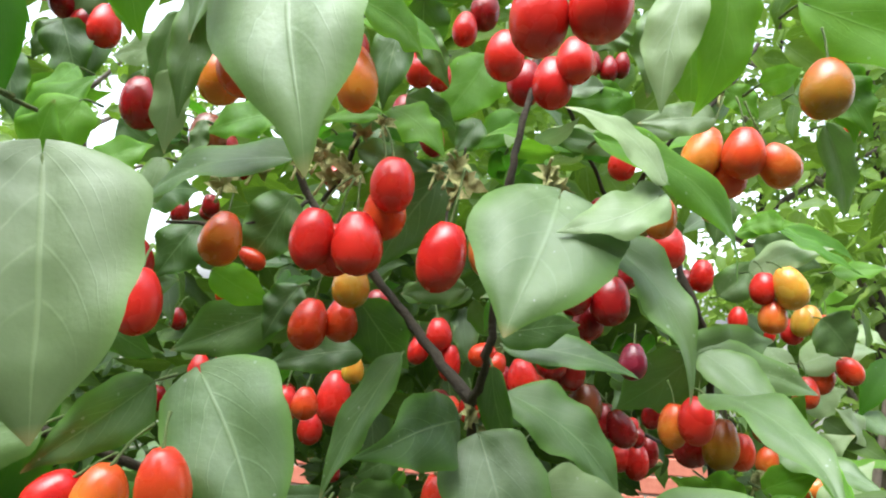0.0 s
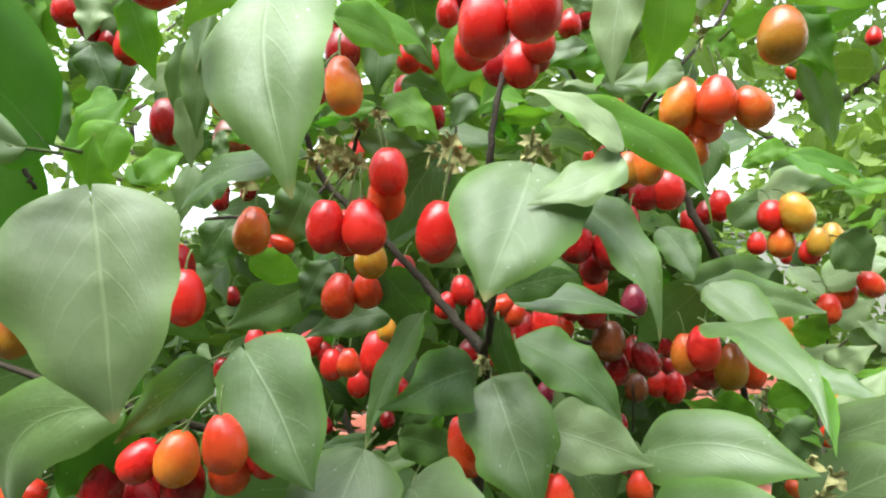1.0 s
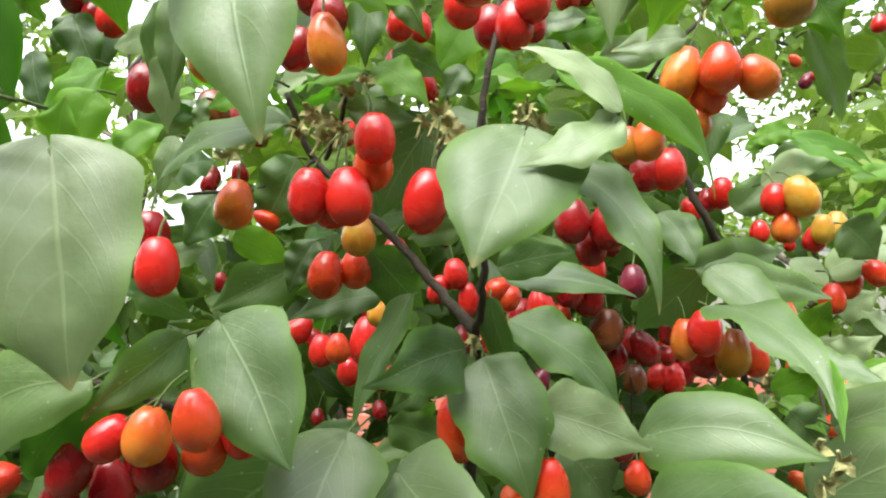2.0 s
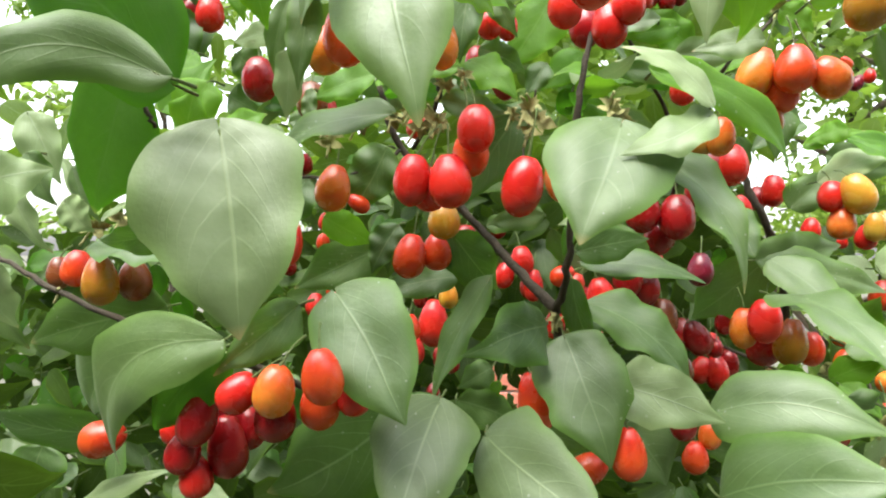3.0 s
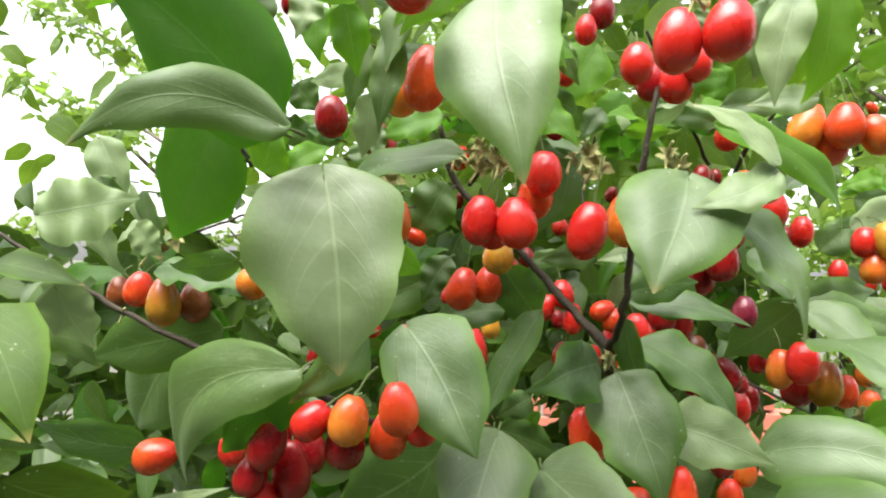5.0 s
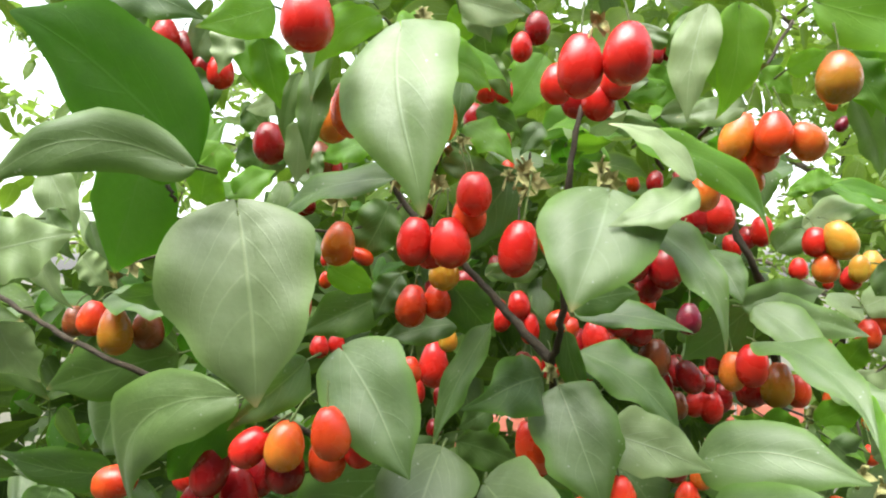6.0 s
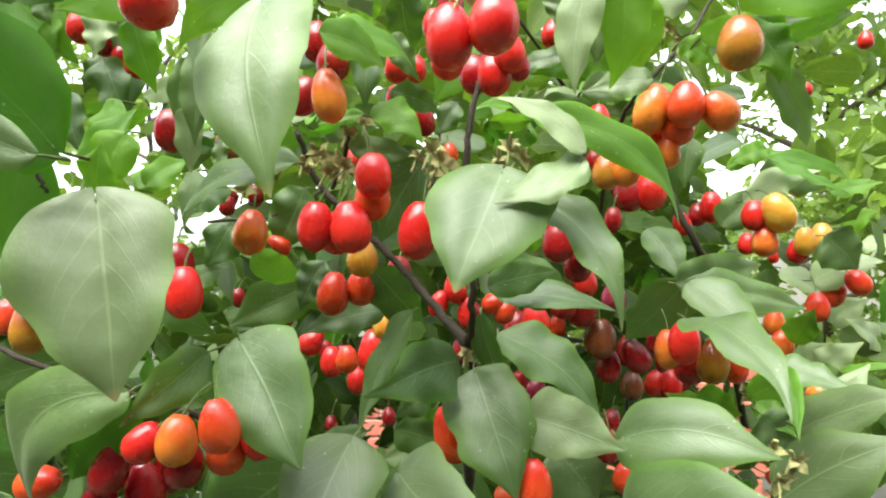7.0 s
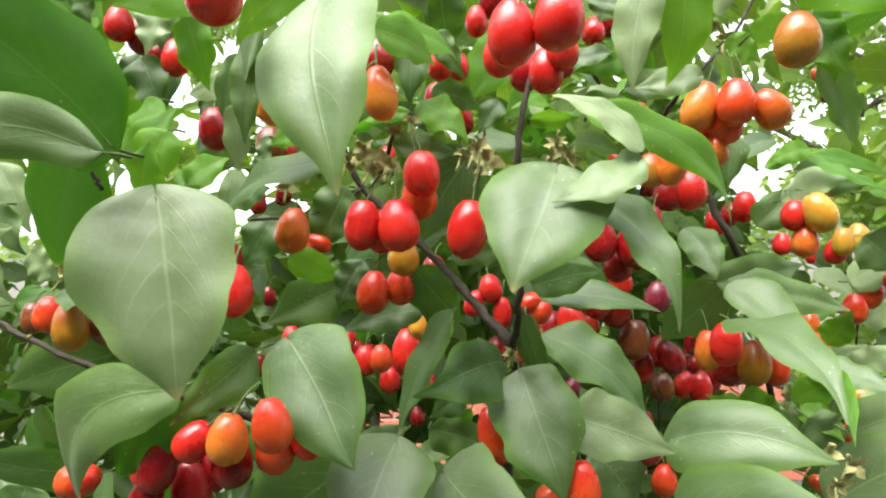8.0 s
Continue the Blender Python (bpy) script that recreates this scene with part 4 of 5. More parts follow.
leaf((-0.2141, 0.1971, 1.4962), (-0.2031, 0.2090, 1.4695), 0.0262, 0, 0.06, 10, "underside")
leaf((-0.1362, 0.2232, 1.5490), (-0.1273, 0.2166, 1.5696), 0.0201, 0, 0.05, 10, "young")
leaf((-0.1750, 0.2676, 1.5706), (-0.1511, 0.2765, 1.5980), 0.0192, 0, 0.05, 10, "young")
leaf((-0.1538, 0.2812, 1.5565), (-0.1408, 0.3086, 1.5758), 0.0192, -20, 0.08, 10, "young")
leaf((-0.1899, 0.3360, 1.6761), (-0.2097, 0.3429, 1.6447), 0.0272, 0, 0.05, 10, "glaucous")
leaf((-0.1237, 0.2455, 1.6314), (-0.1215, 0.2459, 1.6041), 0.0162, 0, 0.05, 10, "young")
leaf((-0.2108, 0.3630, 1.6565), (-0.2152, 0.3623, 1.6116), 0.0321, 0, 0.05, 10, "mature")
leaf((-0.2275, 0.3603, 1.6548), (-0.2420, 0.3579, 1.6313), 0.0184, 0, 0.05, 10, "glaucous")
leaf((-0.2802, 0.3415, 1.6986), (-0.2326, 0.3392, 1.6469), 0.0503, 0, 0.05, 10, "young")
leaf((-0.2168, 0.3114, 1.6185), (-0.2089, 0.3127, 1.5798), 0.0191, 0, 0.05, 10, "mature")
leaf((-0.2165, 0.2911, 1.6709), (-0.2109, 0.2920, 1.6512), 0.0168, 0, 0.05, 10, "mature")
leaf((-0.0646, 0.1994, 1.6189), (-0.0768, 0.2025, 1.5863), 0.0192, 30, 0.06, 15, "glaucous")
leaf((-0.0565, 0.2058, 1.6230), (-0.0740, 0.1979, 1.6029), 0.0152, -20, 0.06, 10, "young")
leaf((-0.0897, 0.2207, 1.6036), (-0.0997, 0.2292, 1.5742), 0.0118, 0, 0.05, 15, "glaucous")
leaf((-0.1711, 0.3391, 1.6190), (-0.1561, 0.3416, 1.6028), 0.0224, 0, 0.05, 10, "mature")
leaf((-0.1806, 0.3477, 1.5966), (-0.1563, 0.3517, 1.5832), 0.0191, 0, 0.05, 10, "mature")
leaf((-0.0628, 0.2555, 1.5812), (-0.0964, 0.2601, 1.5719), 0.0188, 20, 0.06, 10, "young")
leaf((-0.0915, 0.2508, 1.5741), (-0.0913, 0.2508, 1.5560), 0.0078, 0, 0.05, 10, "glaucous")
leaf((-0.0520, 0.2370, 1.5589), (-0.1199, 0.2563, 1.5375), 0.0215, 42, 0.1, 12, "mature")
leaf((-0.1190, 0.2767, 1.5636), (-0.1261, 0.2756, 1.5351), 0.0139, 0, 0.05, 10, "glaucous")
leaf((-0.1237, 0.3063, 1.5705), (-0.0955, 0.3109, 1.5783), 0.0134, 0, 0.05, 10, "mature")
leaf((-0.0350, 0.2296, 1.6126), (0.0006, 0.2557, 1.6025), 0.0229, -45, 0.16, 10, "young")
leaf((-0.0208, 0.2623, 1.6201), (-0.0255, 0.2616, 1.5863), 0.0173, 0, 0.05, 10, "mature")
leaf((-0.0120, 0.2638, 1.6198), (0.0002, 0.2658, 1.5975), 0.0125, 20, 0.08, 15, "glaucous")
leaf((-0.0227, 0.2722, 1.5897), (0.0013, 0.2660, 1.5697), 0.0188, -25, 0.08, 10, "young")
leaf((-0.0240, 0.2517, 1.5815), (-0.0479, 0.2579, 1.5797), 0.0076, 20, 0.05, 10, "young")
leaf((-0.0328, 0.2604, 1.5695), (-0.0032, 0.2754, 1.5655), 0.0131, 0, 0.05, 10, "glaucous")
leaf((0.0133, 0.2983, 1.5943), (0.0031, 0.2966, 1.5774), 0.0129, 0, 0.05, 10, "mature")
leaf((-0.0189, 0.2930, 1.6012), (0.0036, 0.3069, 1.5916), 0.0150, 0, 0.05, 10, "mature")
leaf((0.0021, 0.2762, 1.5659), (-0.0252, 0.2819, 1.5236), 0.0323, 0, 0.04, 10, "mature")
leaf((-0.0648, 0.2856, 1.5526), (-0.0853, 0.2924, 1.5210), 0.0262, 0, 0.05, 10, "mature")
leaf((-0.0291, 0.2002, 1.6170), (-0.0390, 0.1783, 1.6036), 0.0129, 0, 0.05, 10, "young")
leaf((-0.0195, 0.2625, 1.6431), (-0.0294, 0.2812, 1.6320), 0.0173, 0, 0.05, 10, "young")
leaf((-0.0185, 0.3235, 1.6612), (-0.0161, 0.3442, 1.6357), 0.0242, 0, 0.05, 10, "mature")
leaf((0.0355, 0.3729, 1.6191), (0.0107, 0.3688, 1.5972), 0.0205, 0, 0.05, 10, "young")
leaf((0.0149, 0.3897, 1.6577), (-0.0118, 0.3854, 1.6147), 0.0353, 0, 0.05, 10, "young")
leaf((0.0480, 0.3546, 1.5938), (0.0278, 0.3514, 1.5763), 0.0248, 0, 0.05, 10, "young")
leaf((-0.1190, 0.3173, 1.5399), (-0.1358, 0.3145, 1.5127), 0.0255, 0, 0.05, 10, "mature")
leaf((-0.1061, 0.3092, 1.5190), (-0.0806, 0.3235, 1.5045), 0.0184, 0, 0.05, 10, "young")
leaf((-0.0756, 0.3244, 1.5030), (-0.1326, 0.3303, 1.4782), 0.0296, 0, 0.05, 15, "mature")
leaf((-0.0660, 0.3158, 1.5145), (-0.0805, 0.3134, 1.4880), 0.0181, 0, 0.05, 10, "mature")
leaf((-0.0350, 0.3259, 1.4860), (-0.0825, 0.3182, 1.4749), 0.0188, 20, 0.06, 10, "mature")
leaf((-0.0349, 0.3057, 1.5090), (-0.0126, 0.3245, 1.4782), 0.0270, 0, 0.05, 10, "mature")
leaf((-0.0193, 0.3437, 1.5145), (0.0045, 0.3374, 1.5178), 0.0112, 0, 0.05, 10, "glaucous")
leaf((-0.1444, 0.3030, 1.5052), (-0.1280, 0.3259, 1.5135), 0.0145, 0, 0.05, 10, "glaucous")
leaf((-0.1488, 0.2921, 1.4922), (-0.1267, 0.3059, 1.4764), 0.0166, 0, 0.05, 10, "mature")
leaf((-0.1496, 0.3224, 1.5540), (-0.1316, 0.3456, 1.5618), 0.0218, 0, 0.05, 10, "mature")
leaf((0.0324, 0.2762, 1.4774), (0.0787, 0.2685, 1.4390), 0.0275, -40, 0.11, 12, "mature")
leaf((0.0266, 0.2854, 1.4686), (0.0546, 0.2950, 1.4612), 0.0113, -20, 0.06, 10, "mature")
leaf((0.0247, 0.2648, 1.4889), (0.0378, 0.2720, 1.4507), 0.0130, 20, 0.05, 20, "mature")
leaf((0.0317, 0.2963, 1.4945), (0.0895, 0.2956, 1.4857), 0.0186, -45, 0.1, 12, "mature")
leaf((0.0286, 0.2806, 1.5009), (0.0611, 0.2859, 1.5072), 0.0179, 0, 0.05, 10, "mature")
leaf((0.0423, 0.2575, 1.4441), (0.0852, 0.2473, 1.4313), 0.0289, -22, 0.05, 10, "underside")
leaf((0.0569, 0.3359, 1.4043), (0.0806, 0.3398, 1.3722), 0.0445, -25, 0.05, 12, "glaucous")
leaf((0.0850, 0.2620, 1.4320), (0.1430, 0.2360, 1.4310), 0.0322, -32, 0.1, 8, "glaucous", bow=0.1, blunt=1, drip=0.6, full_sides=0.4)
leaf((0.0820, 0.2400, 1.4040), (0.1350, 0.2050, 1.4240), 0.0370, -34, 0.1, 8, "glaucous", bow=0.05, blunt=1, drip=0.4, full_sides=0.4)
leaf((0.1287, 0.3274, 1.4777), (0.1562, 0.2528, 1.4448), 0.0291, -32, 0.12, 12, "glaucous")
leaf((0.1630, 0.2924, 1.4592), (0.1554, 0.2527, 1.4357), 0.0091, 30, 0.05, 20, "young")
leaf((0.1377, 0.3693, 1.4937), (0.1062, 0.4149, 1.4547), 0.0348, 0, 0.05, 10, "glaucous")
leaf((0.1299, 0.3579, 1.4949), (0.1851, 0.3822, 1.5056), 0.0268, 0, 0.05, 12, "glaucous")
leaf((0.1375, 0.3592, 1.4940), (0.2110, 0.3813, 1.4751), 0.0232, -25, 0.06, 12, "glaucous")
leaf((0.1256, 0.4180, 1.5276), (0.1409, 0.3901, 1.4914), 0.0240, 0, 0.05, 10, "mature")
leaf((0.1384, 0.3492, 1.4330), (0.1598, 0.3426, 1.4218), 0.0233, 20, 0.08, 10, "young")
leaf((0.1635, 0.3229, 1.4276), (0.1823, 0.3260, 1.4097), 0.0246, 0, 0.05, 10, "glaucous")
leaf((0.1877, 0.3978, 1.4257), (0.2078, 0.4011, 1.4110), 0.0224, 0, 0.05, 10, "glaucous")
leaf((0.2458, 0.4276, 1.4193), (0.2139, 0.4224, 1.4387), 0.0196, 0, 0.05, 10, "glaucous")
leaf((0.2180, 0.3623, 1.4053), (0.1892, 0.3576, 1.3748), 0.0269, 0, 0.05, 10, "glaucous")
leaf((0.1473, 0.3507, 1.4218), (0.1198, 0.3462, 1.4337), 0.0154, 0, 0.05, 10, "young")
leaf((0.0965, 0.2815, 1.6380), (0.1035, 0.2928, 1.5993), 0.0262, 0, 0.05, 10, "young")
leaf((0.0859, 0.2747, 1.6389), (0.0825, 0.2792, 1.6026), 0.0216, 0, 0.05, 10, "glaucous")
leaf((0.0788, 0.3192, 1.6009), (0.1181, 0.3134, 1.6019), 0.0162, 0, 0.06, 12, "glaucous")
leaf((0.0818, 0.3298, 1.6192), (0.0515, 0.3248, 1.6134), 0.0137, 0, 0.05, 10, "young")
leaf((0.0701, 0.3177, 1.6196), (0.0383, 0.3267, 1.6156), 0.0124, 20, 0.06, 12, "glaucous")
leaf((0.0575, 0.3562, 1.6041), (0.0945, 0.3622, 1.5956), 0.0128, 0, 0.05, 10, "mature")
leaf((0.0712, 0.3077, 1.6465), (0.0650, 0.3068, 1.6324), 0.0246, 0, 0.05, 10, "glaucous")
leaf((0.1477, 0.2595, 1.6132), (0.1570, 0.2610, 1.5841), 0.0196, 0, 0.05, 10, "young")
leaf((0.1314, 0.2872, 1.6141), (0.1508, 0.2904, 1.6234), 0.0125, 20, 0.08, 10, "young")
leaf((0.1677, 0.3033, 1.6026), (0.1971, 0.3385, 1.5650), 0.0176, 0, 0.05, 15, "glaucous")
leaf((0.1937, 0.3582, 1.6315), (0.2305, 0.3642, 1.6460), 0.0114, 20, 0.08, 10, "young")
leaf((0.1289, 0.3172, 1.6210), (0.1461, 0.3200, 1.6095), 0.0142, 0, 0.05, 10, "young")
leaf((0.1347, 0.3283, 1.5733), (0.1298, 0.3275, 1.5471), 0.0165, 0, 0.05, 10, "mature")
leaf((0.2006, 0.4100, 1.5754), (0.1769, 0.4162, 1.5688), 0.0148, 20, 0.08, 10, "young")
leaf((0.2099, 0.4318, 1.5735), (0.2627, 0.4404, 1.5560), 0.0139, -30, 0.08, 10, "young")
leaf((0.2296, 0.5161, 1.5733), (0.2863, 0.5253, 1.5590), 0.0295, 0, 0.05, 10, "glaucous")
leaf((0.1825, 0.4577, 1.5289), (0.2071, 0.4617, 1.5561), 0.0257, 0, 0.05, 10, "glaucous")
leaf((0.2574, 0.4700, 1.5184), (0.2803, 0.4737, 1.4935), 0.0343, 0, 0.05, 10, "glaucous")
leaf((0.1043, 0.4044, 1.6291), (0.0727, 0.3992, 1.6558), 0.0235, 0, 0.05, 10, "young")
leaf((-0.0310, 0.2400, 1.4380), (-0.0410, 0.1960, 1.3990), 0.0401, -6, 0.08, 8, "dusty", drip=0.4, full_sides=0.6)
leaf((-0.0110, 0.2420, 1.4230), (0.0360, 0.1980, 1.4050), 0.0400, -18, 0.08, 8, "dusty", drip=0.4, full_sides=0.6)
leaf((-0.0555, 0.2510, 1.4255), (-0.1023, 0.2284, 1.3979), 0.0509, -10, 0.05, 10, "mature")
leaf((-0.0474, 0.3189, 1.4185), (-0.0754, 0.3143, 1.4163), 0.0100, 20, 0.05, 10, "mature")
leaf((-0.0401, 0.3606, 1.4088), (0.0007, 0.3673, 1.3935), 0.0261, 0, 0.05, 10, "mature")
leaf((-0.0188, 0.3641, 1.4290), (-0.0399, 0.3606, 1.4158), 0.0187, 0, 0.05, 10, "mature")
# leaves and fruit beside the open end of the shrub
leaf((0.1700, 0.3400, 1.4510), (0.2050, 0.3100, 1.4390), 0.0195, -42, 0.07, 8, "glaucous")
leaf((0.1740, 0.3000, 1.4270), (0.2070, 0.2700, 1.4510), 0.0237, -40, 0.06, 8, "dusty", blunt=0.8)
leaf((0.1570, 0.2800, 1.4000), (0.1970, 0.2500, 1.4370), 0.0340, -38, 0.06, 8, "dusty", blunt=0.9)
leaf((0.1380, 0.3550, 1.4940), (0.1670, 0.3300, 1.4620), 0.0303, -30, 0.06, 8, "glaucous", blunt=0.9)
leaf((0.1630, 0.3400, 1.4330), (0.1860, 0.3300, 1.4460), 0.0168, -20, 0.08, 10, "young")
leaf((0.1650, 0.3350, 1.4310), (0.1790, 0.3200, 1.4170), 0.0158, -20, 0.08, 10, "young")
leaf((0.1770, 0.4200, 1.5660), (0.2100, 0.4100, 1.5740), 0.0126, -30, 0.08, 10, "young")
leaf((0.2050, 0.4200, 1.5710), (0.2440, 0.4000, 1.5440), 0.0116, -35, 0.1, 10, "young", bow=-0.12)
leaf((0.1910, 0.4300, 1.5450), (0.2310, 0.4100, 1.5610), 0.0246, -40, 0.06, 8, "underside")
leaf((0.2530, 0.4500, 1.5500), (0.2820, 0.4400, 1.5540), 0.0142, -30, 0.08, 10, "young")
leaf((0.2590, 0.5000, 1.4850), (0.3000, 0.4800, 1.5000), 0.0320, -40, 0.06, 8, "underside")
leaf((0.2440, 0.4200, 1.4310), (0.2690, 0.4000, 1.4380), 0.0070, -50, 0.06, 8, "young")
leaf((0.1960, 0.3100, 1.4070), (0.2120, 0.2900, 1.4190), 0.0064, -50, 0.06, 8, "young")
leaf((0.2510, 0.4800, 1.4180), (0.2750, 0.4600, 1.4430), 0.0242, -35, 0.06, 8, "underside")
leaf((0.2430, 0.5000, 1.4380), (0.2530, 0.4800, 1.4660), 0.0229, -20, 0.06, 8, "young")
leaf((0.2260, 0.4000, 1.4030), (0.2520, 0.4000, 1.4390), 0.0228, -30, 0.06, 8, "underside")
leaf((0.3050, 0.5000, 1.4370), (0.2730, 0.4800, 1.4570), 0.0229, 35, 0.06, 8, "underside")
leaf((-0.2570, 0.3000, 1.5520), (-0.2260, 0.2900, 1.5150), 0.0104, 10, 0.05, 10, "underside")
leaf((-0.2350, 0.3000, 1.5150), (-0.2010, 0.2900, 1.5290), 0.0052, -30, 0.05, 10, "underside")
leaf((-0.2480, 0.3100, 1.5320), (-0.2620, 0.3000, 1.5150), 0.0089, 20, 0.05, 10, "underside")
fruit((0.2370, 0.5200, 1.4510), (0.10, 0.00, 1.00), 0.0213, 0.0165, "orange")
fruit((0.2390, 0.5100, 1.4350), (-0.10, 0.00, 1.00), 0.0209, 0.0171, "orange")
fruit((0.2370, 0.5000, 1.4140), (0.20, 0.00, 1.00), 0.0196, 0.0159, "orange")
fruit((0.2300, 0.4200, 1.4170), (0.80, 0.00, 0.50), 0.0182, 0.0135, "orange")
fruit((0.0860, 0.3300, 1.4090), (0.10, 0.00, 1.00), 0.0191, 0.0140, "dark red")
husk((0.1420, 0.2440, 1.4350), 0.0045)
husk((0.1510, 0.2460, 1.4290), 0.0055)
husk((0.1440, 0.2440, 1.4220), 0.0050)
husk((-0.2340, 0.2980, 1.5130), 0.0085)

leaf((0.2590, 0.5600, 1.4920), (0.2790, 0.5400, 1.4690), 0.0245, -30, 0.06, 8, "underside")
leaf((0.3030, 0.5800, 1.4450), (0.3260, 0.5600, 1.4650), 0.0274, -35, 0.06, 8, "underside")
leaf((0.2760, 0.6000, 1.4640), (0.2520, 0.5800, 1.4390), 0.0240, 25, 0.06, 8, "young")
leaf((0.3240, 0.5600, 1.5130), (0.3440, 0.5400, 1.5030), 0.0235, -35, 0.06, 8, "underside")
leaf((0.2550, 0.5500, 1.5380), (0.2730, 0.5300, 1.5220), 0.0201, -35, 0.06, 8, "underside")
leaf((0.3160, 0.5800, 1.5260), (0.3360, 0.5600, 1.5380), 0.0232, -35, 0.06, 8, "young")
leaf((0.2740, 0.5800, 1.4060), (0.2960, 0.5600, 1.4280), 0.0243, -35, 0.06, 8, "underside")
leaf((0.3300, 0.5500, 1.4480), (0.3440, 0.5300, 1.4320), 0.0301, -35, 0.06, 8, "glaucous")
leaf((-0.2390, 0.2900, 1.3600), (-0.1760, 0.2800, 1.3880), 0.0134, -30, 0.06, 8, "underside")
leaf((-0.1830, 0.2900, 1.3740), (-0.1400, 0.2800, 1.3690), 0.0139, -30, 0.06, 8, "underside")

# ---------------------------------------------------------------- deeper foliage of the shrub


def drooping(rng, size):
    """A random hanging leaf: base offset to tip, width, roll, arch, fold."""
    a, down = rng.uniform(0, 2 * math.pi), rng.uniform(-1.15, 0.3)
    d = Vector((math.cos(a), math.sin(a) * 0.5, 0)) * math.cos(down) + Vector((0, 0, math.sin(down)))
    return d.normalized() * size, size * rng.uniform(0.38, 0.54), rng.uniform(-60, 60), rng.uniform(0.02, 0.12), rng.uniform(5, 25)


def mass_of_leaves(name, places, sizes, mat, rng, rows=7, cols=4):
    verts, faces, uvs = [], [], []
    for p, size in zip(places, sizes):
        d, w, roll, arch, fold = drooping(rng, size)
        v, f, uv, _ = blade(p, Vector(p) + d, w, roll, arch, fold, rng, rows, cols)
        k = len(verts)
        verts += v
        uvs += uv
        faces += [tuple(q + k for q in face) for face in f]
    return mesh_of(name, verts, faces, mat, uvs)


def crown_density(x, y, z):
    """How leafy the shrub is: thick in the middle, with thin spots high on both sides, and open towards the path in front."""
    h, s = (z - 1.52) / y, x / y
    if y < 0.42 and abs(s - 0.02) < 0.95 + 0.05 / y and abs(h) < 0.52 + 0.06 / y:
        return 0.0
    d = 1.0
    if h > 0.5:
        d *= 0.55
    elif s < -0.36 and h > 0.0:
        d *= 0.12
    elif h > 0.06:
        d *= 0.5
    if s > 0.30:
        d *= 0.3 if h > 0.12 else 0.05 if h > -0.2 else 0.2
    return d


# spots of the garden wall that show between the leaves
GLIMPSES = [Vector((x, 2.6, z)) for x, z in ((-0.62, 0.79), (-0.24, 0.89), (0.22, 1.19), (0.70, 0.87), (-0.06, 0.91), (0.31, 0.70))]


def hides_wall(p):
    for q in GLIMPSES:
        way = (q - PATHSIDE).normalized()
        t = (p - PATHSIDE).dot(way)
        if t > 0.42 and (p - PATHSIDE - way * t).length < 0.03 + 0.012 * t:
            return True
    return False


def in_crown(rng):
    """A place in the shrub's rounded crown, more often near its skin than at its heart."""
    while True:
        d = Vector((rng.gauss(0, 1), rng.gauss(0, 1), rng.gauss(0, 1))).normalized() * rng.random() ** 0.4
        p = Vector((0.1 + 1.05 * d.x, 0.86 + 0.78 * d.y, 1.42 + 1.0 * d.z))
        lump = 0.5 + 0.9 * noise.noise(p * 3.1)
        if p.z > 0.45 and rng.random() < crown_density(*p) * max(0.25, min(1.0, lump + 0.35)) and not (p.y < 0.8 and hides_fruit(p)) and not hides_wall(p):
            return p


# mostly dark red, so the colour holds the shade at this depth
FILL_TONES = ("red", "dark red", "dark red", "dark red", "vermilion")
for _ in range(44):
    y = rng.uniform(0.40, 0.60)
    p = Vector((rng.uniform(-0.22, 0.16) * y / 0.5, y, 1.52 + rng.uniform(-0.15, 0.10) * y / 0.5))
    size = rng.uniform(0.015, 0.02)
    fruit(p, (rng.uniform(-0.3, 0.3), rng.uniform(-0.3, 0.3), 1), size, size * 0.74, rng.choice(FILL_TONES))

count = 0
while count < 200:
    y = rng.uniform(0.40, 0.58)
    p = Vector((rng.uniform(-0.62, 0.66) * y / 0.6, y, 1.52 + rng.uniform(-0.34, 0.32) * y / 0.6))
    if rng.random() > crown_density(*p) or hides_fruit(p):
        continue
    d, w, roll, arch, fold = drooping(rng, rng.uniform(0.032, 0.056))
    if hides_fruit(p + d * 0.5) or hides_wall(p + d * 0.5):
        continue
    leaf(p, p + d, w, roll, arch, fold, rng.choice(("mature", "mature", "young", "glaucous") if p.z > 1.53 else ("mature", "backlit", "backlit", "glaucous")), rows=10, cols=6)
    count += 1

# small twisted leaves between the fruit
count = 0
while count < 110:
    y = rng.uniform(0.32, 0.43)
    p = Vector((0.03 + rng.uniform(-0.52, 0.25) * y, y, 1.515 + rng.uniform(-0.30, 0.26) * y))
    d, w, roll, arch, fold = drooping(rng, rng.uniform(0.018, 0.036))
    if any(hides_fruit(p + d * k, 0.020 + w * 0.6) for k in (0.0, 0.5, 1.0)) or hides_wall(p + d * 0.5):
        continue
    leaf(p, p + d, w, roll, arch + 0.05, fold, rng.choice(("mature", "backlit", "glaucous", "underside", "young")), rows=10, cols=6)
    count += 1

places = [in_crown(rng) for _ in range(16000)]
sizes = [rng.uniform(0.032, 0.06) for _ in places]
# split by height: painted shade for the lower leaves, painted light for the upper
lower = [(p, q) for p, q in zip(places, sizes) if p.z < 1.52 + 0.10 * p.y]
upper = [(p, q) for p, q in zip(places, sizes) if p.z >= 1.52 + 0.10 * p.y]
tagged(part("foliage", mass_of_leaves("foliage", *zip(*lower), LEAF_SHADED, rng), shrub, "dense green inner foliage with shade put into its dark colour"), kind="stuff")
tagged(part("foliage", mass_of_leaves("foliage", *zip(*upper), LEAF_LIT, rng), shrub, "upper crown foliage with light put into its yellow-green colour"), kind="stuff")

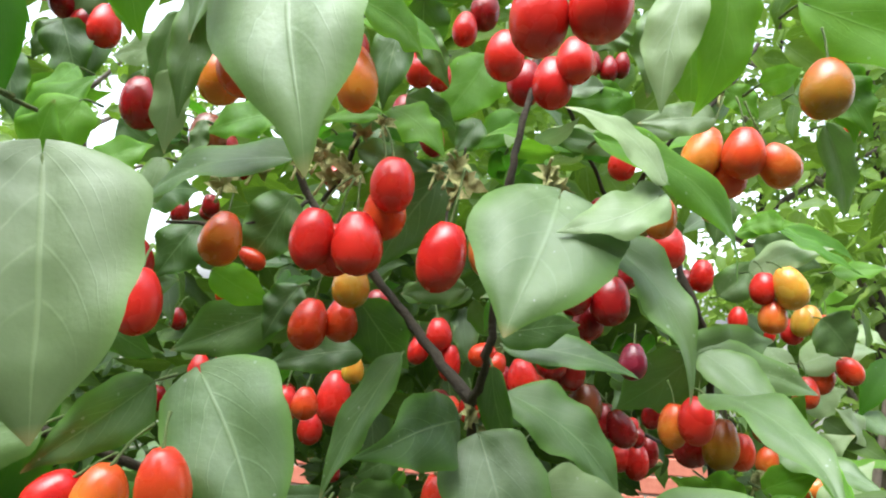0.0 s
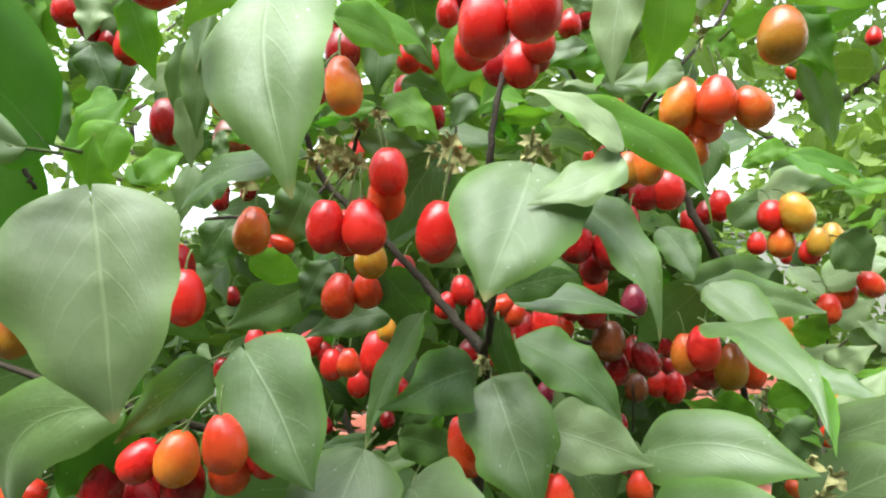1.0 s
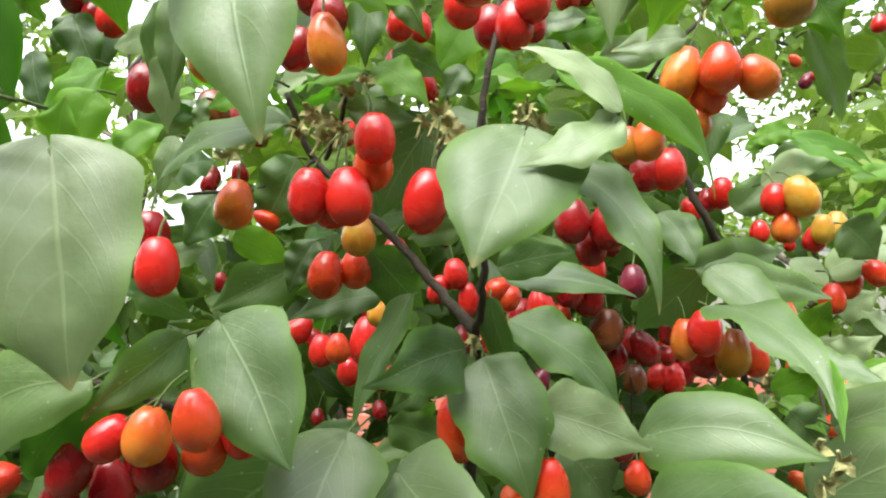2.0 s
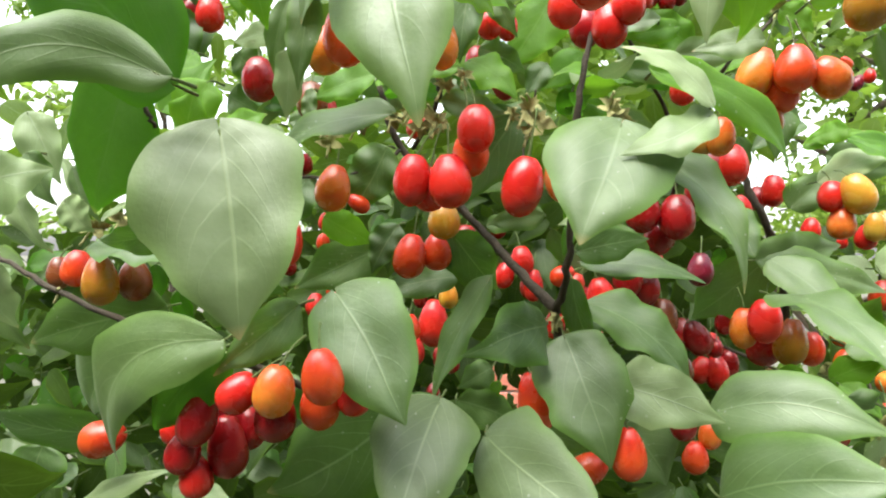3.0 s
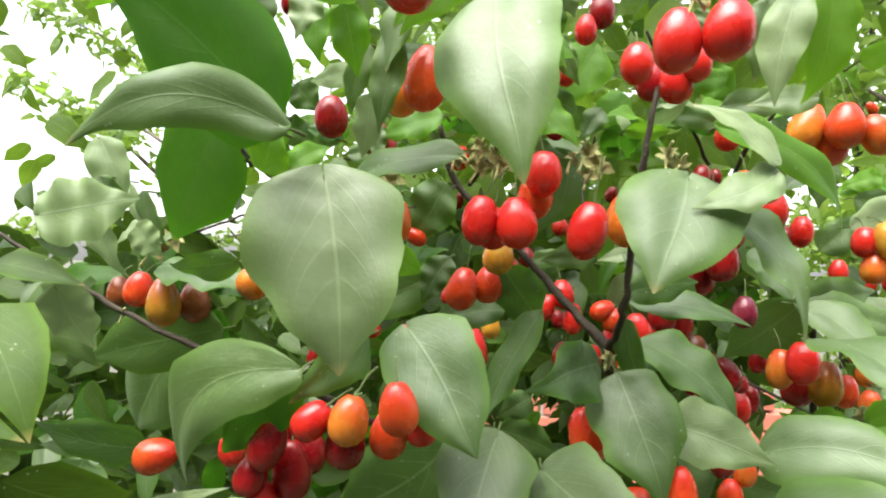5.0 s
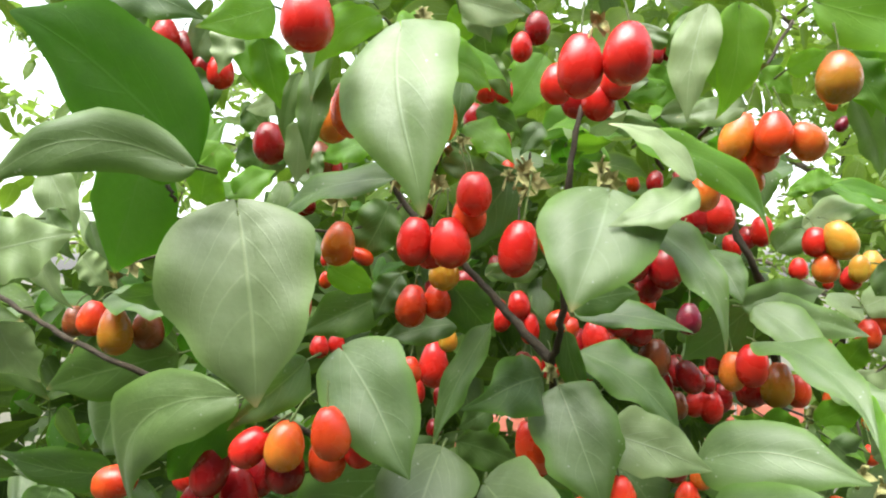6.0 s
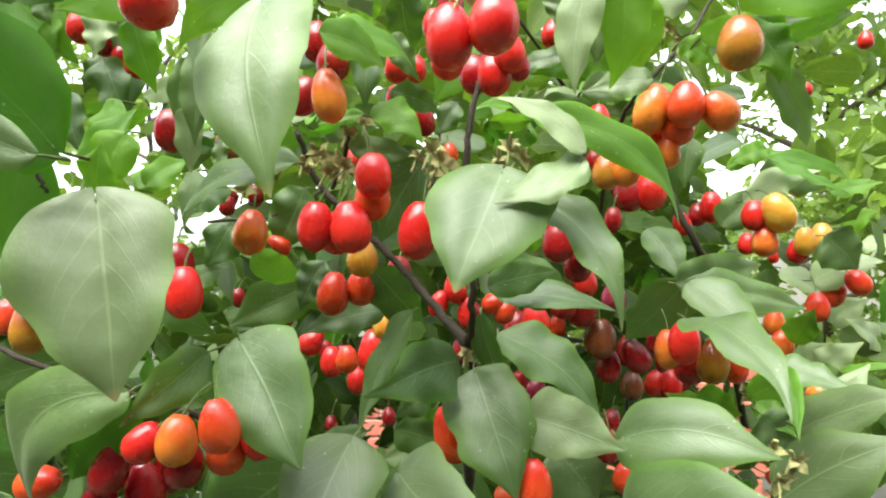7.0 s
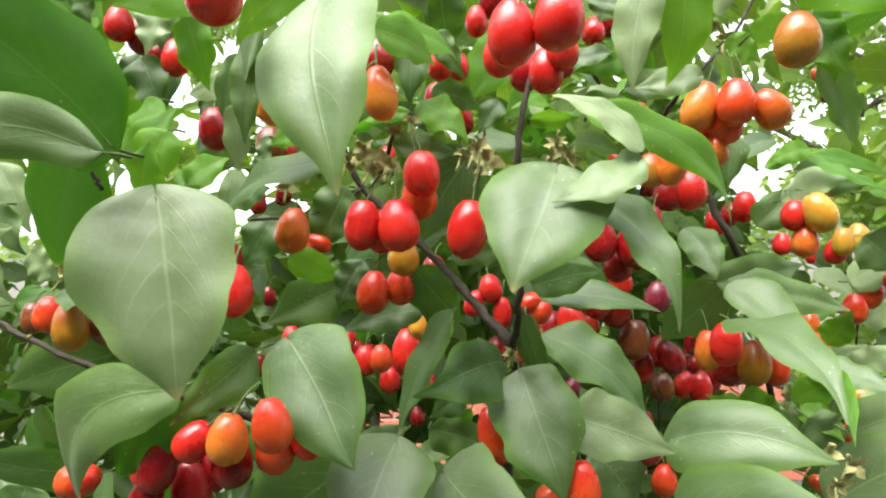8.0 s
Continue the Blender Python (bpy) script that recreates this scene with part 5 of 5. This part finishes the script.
for k in (0, 1, 2, 3, 5, 6):
    a = k * 0.9
    foot = Vector((0.15 + 0.05 * math.cos(a), 0.75 + 0.05 * math.sin(a), -0.02))
    top = Vector((0.15 + 0.75 * math.cos(a * 1.3 + 0.4), 0.95 + 0.3 * math.sin(a), 1.5 + 0.25 * math.sin(k * 2.1)))
    branch([foot, foot.lerp(top, 0.35) + Vector((0, 0.05, 0.12)), foot.lerp(top, 0.7) + Vector((0.03, 0, 0.08)), top], 0.014, 0.003, BARK_OLD)

# ---------------------------------------------------------------- trees and wall behind


def tree(x, y, height, spread, leaves, seed, label, low=0.25, leaf_size=0.095, clump=0.10):
    rr = random.Random(seed)
    ob = new("tree")
    ob.location = (x, y, 0)
    tagged(ob, label, "tree")
    trunk_top = Vector((rr.uniform(-0.2, 0.2), rr.uniform(-0.2, 0.2), height * 0.8))
    line = spline([(0, 0, -0.05), trunk_top * 0.3 + Vector((0.05, 0, 0)), trunk_top * 0.7, trunk_top], 6)
    v, f = tube(line, [height * 0.010 * (1 - 0.85 * i / (len(line) - 1)) for i in range(len(line))], 10, 0.2)
    part("trunk", mesh_of("trunk", v, f, BARK), ob)
    clumps = [p for p in line if p.z > 0.6] if low < 0.2 else []
    for k in range(16):
        t = low + (0.95 - low) * k / 15
        a = k * 2.4 + rr.uniform(-0.4, 0.4)
        start = trunk_top * t
        reach = spread * (1 - 0.55 * abs(t - 0.5)) * rr.uniform(0.6, 1.0)
        end = start + Vector((math.cos(a) * reach, math.sin(a) * reach, height * rr.uniform(0.02, 0.16)))
        midp = start.lerp(end, 0.5) + Vector((0, 0, height * 0.02))
        line = spline([start, midp, end], 5)
        v, f = tube(line, [height * 0.005 * (1 - 0.85 * i / (len(line) - 1)) for i in range(len(line))], 6, 0.2)
        part("limb", mesh_of("limb", v, f, BARK_OLD), ob)
        clumps += [line[4], line[6], line[8], line[10]]
    pts, size = [], []
    for _ in range(leaves):
        c = rr.choice(clumps)
        pts.append(c + Vector((rr.gauss(0, 1), rr.gauss(0, 1), rr.gauss(0, 0.8))) * spread * clump)
        size.append(leaf_size * rr.uniform(0.75, 1.25))
    crown = part("crown", mass_of_leaves("crown", pts, size, LEAF_TREE, rr, 3, 2), ob)
    tagged(crown, kind="stuff")
    return ob


tree(1.9, 3.1, 4.2, 1.2, 5000, 11, "leafy green garden tree with small leaves", 0.08)
tree(1.35, 3.5, 3.9, 1.0, 6800, 15, "young green tree with fine leaves", 0.08, 0.05)
tree(-0.2, 4.2, 4.6, 1.3, 6000, 12, "broad green tree with a loose leafy crown")
tree(-3.1, 5.0, 4.4, 1.4, 2600, 13, "green tree thin enough for sky to show", clump=0.055)
tree(4.6, 5.6, 5.0, 1.8, 6500, 14, "tall leafy green tree behind the garden", 0.1)


def brick_wall(x0, x1, y, courses):
    wall = new("wall_garden", None)
    wall.location = (x0, y, 0)
    tagged(wall, "low salmon-red brick garden wall", "wall", kind="structure")
    long, tall, deep, joint = 0.24, 0.065, 0.115, 0.01
    bm = bmesh.new()
    bmesh.ops.create_cube(bm, size=1, matrix=Matrix.Translation(((x1 - x0) / 2, deep / 2 + 0.004, courses * (tall + joint) / 2)) @ Matrix.Diagonal((x1 - x0, deep - 0.012, courses * (tall + joint), 1)))
    me = bpy.data.meshes.new("mortar_core")
    bm.to_mesh(me)
    bm.free()
    me.materials.append(MORTAR)
    part("mortar_core", me, wall)
    bm = bmesh.new()
    bmesh.ops.create_cube(bm, size=1, matrix=Matrix.Diagonal((long, deep, tall, 1)))
    bmesh.ops.bevel(bm, geom=bm.edges[:], offset=0.004, segments=1, affect="EDGES")
    me = bpy.data.meshes.new("brick")
    bm.to_mesh(me)
    bm.free()
    me.materials.append(BRICK)
    for c in range(courses):
        x = -(long / 2) * (c % 2)
        while x < x1 - x0:
            b = part("brick", me, wall)
            b.location = (x + long / 2, deep / 2, c * (tall + joint) + tall / 2)
            x += long + joint


brick_wall(-0.75, 0.8, 2.6, 14)
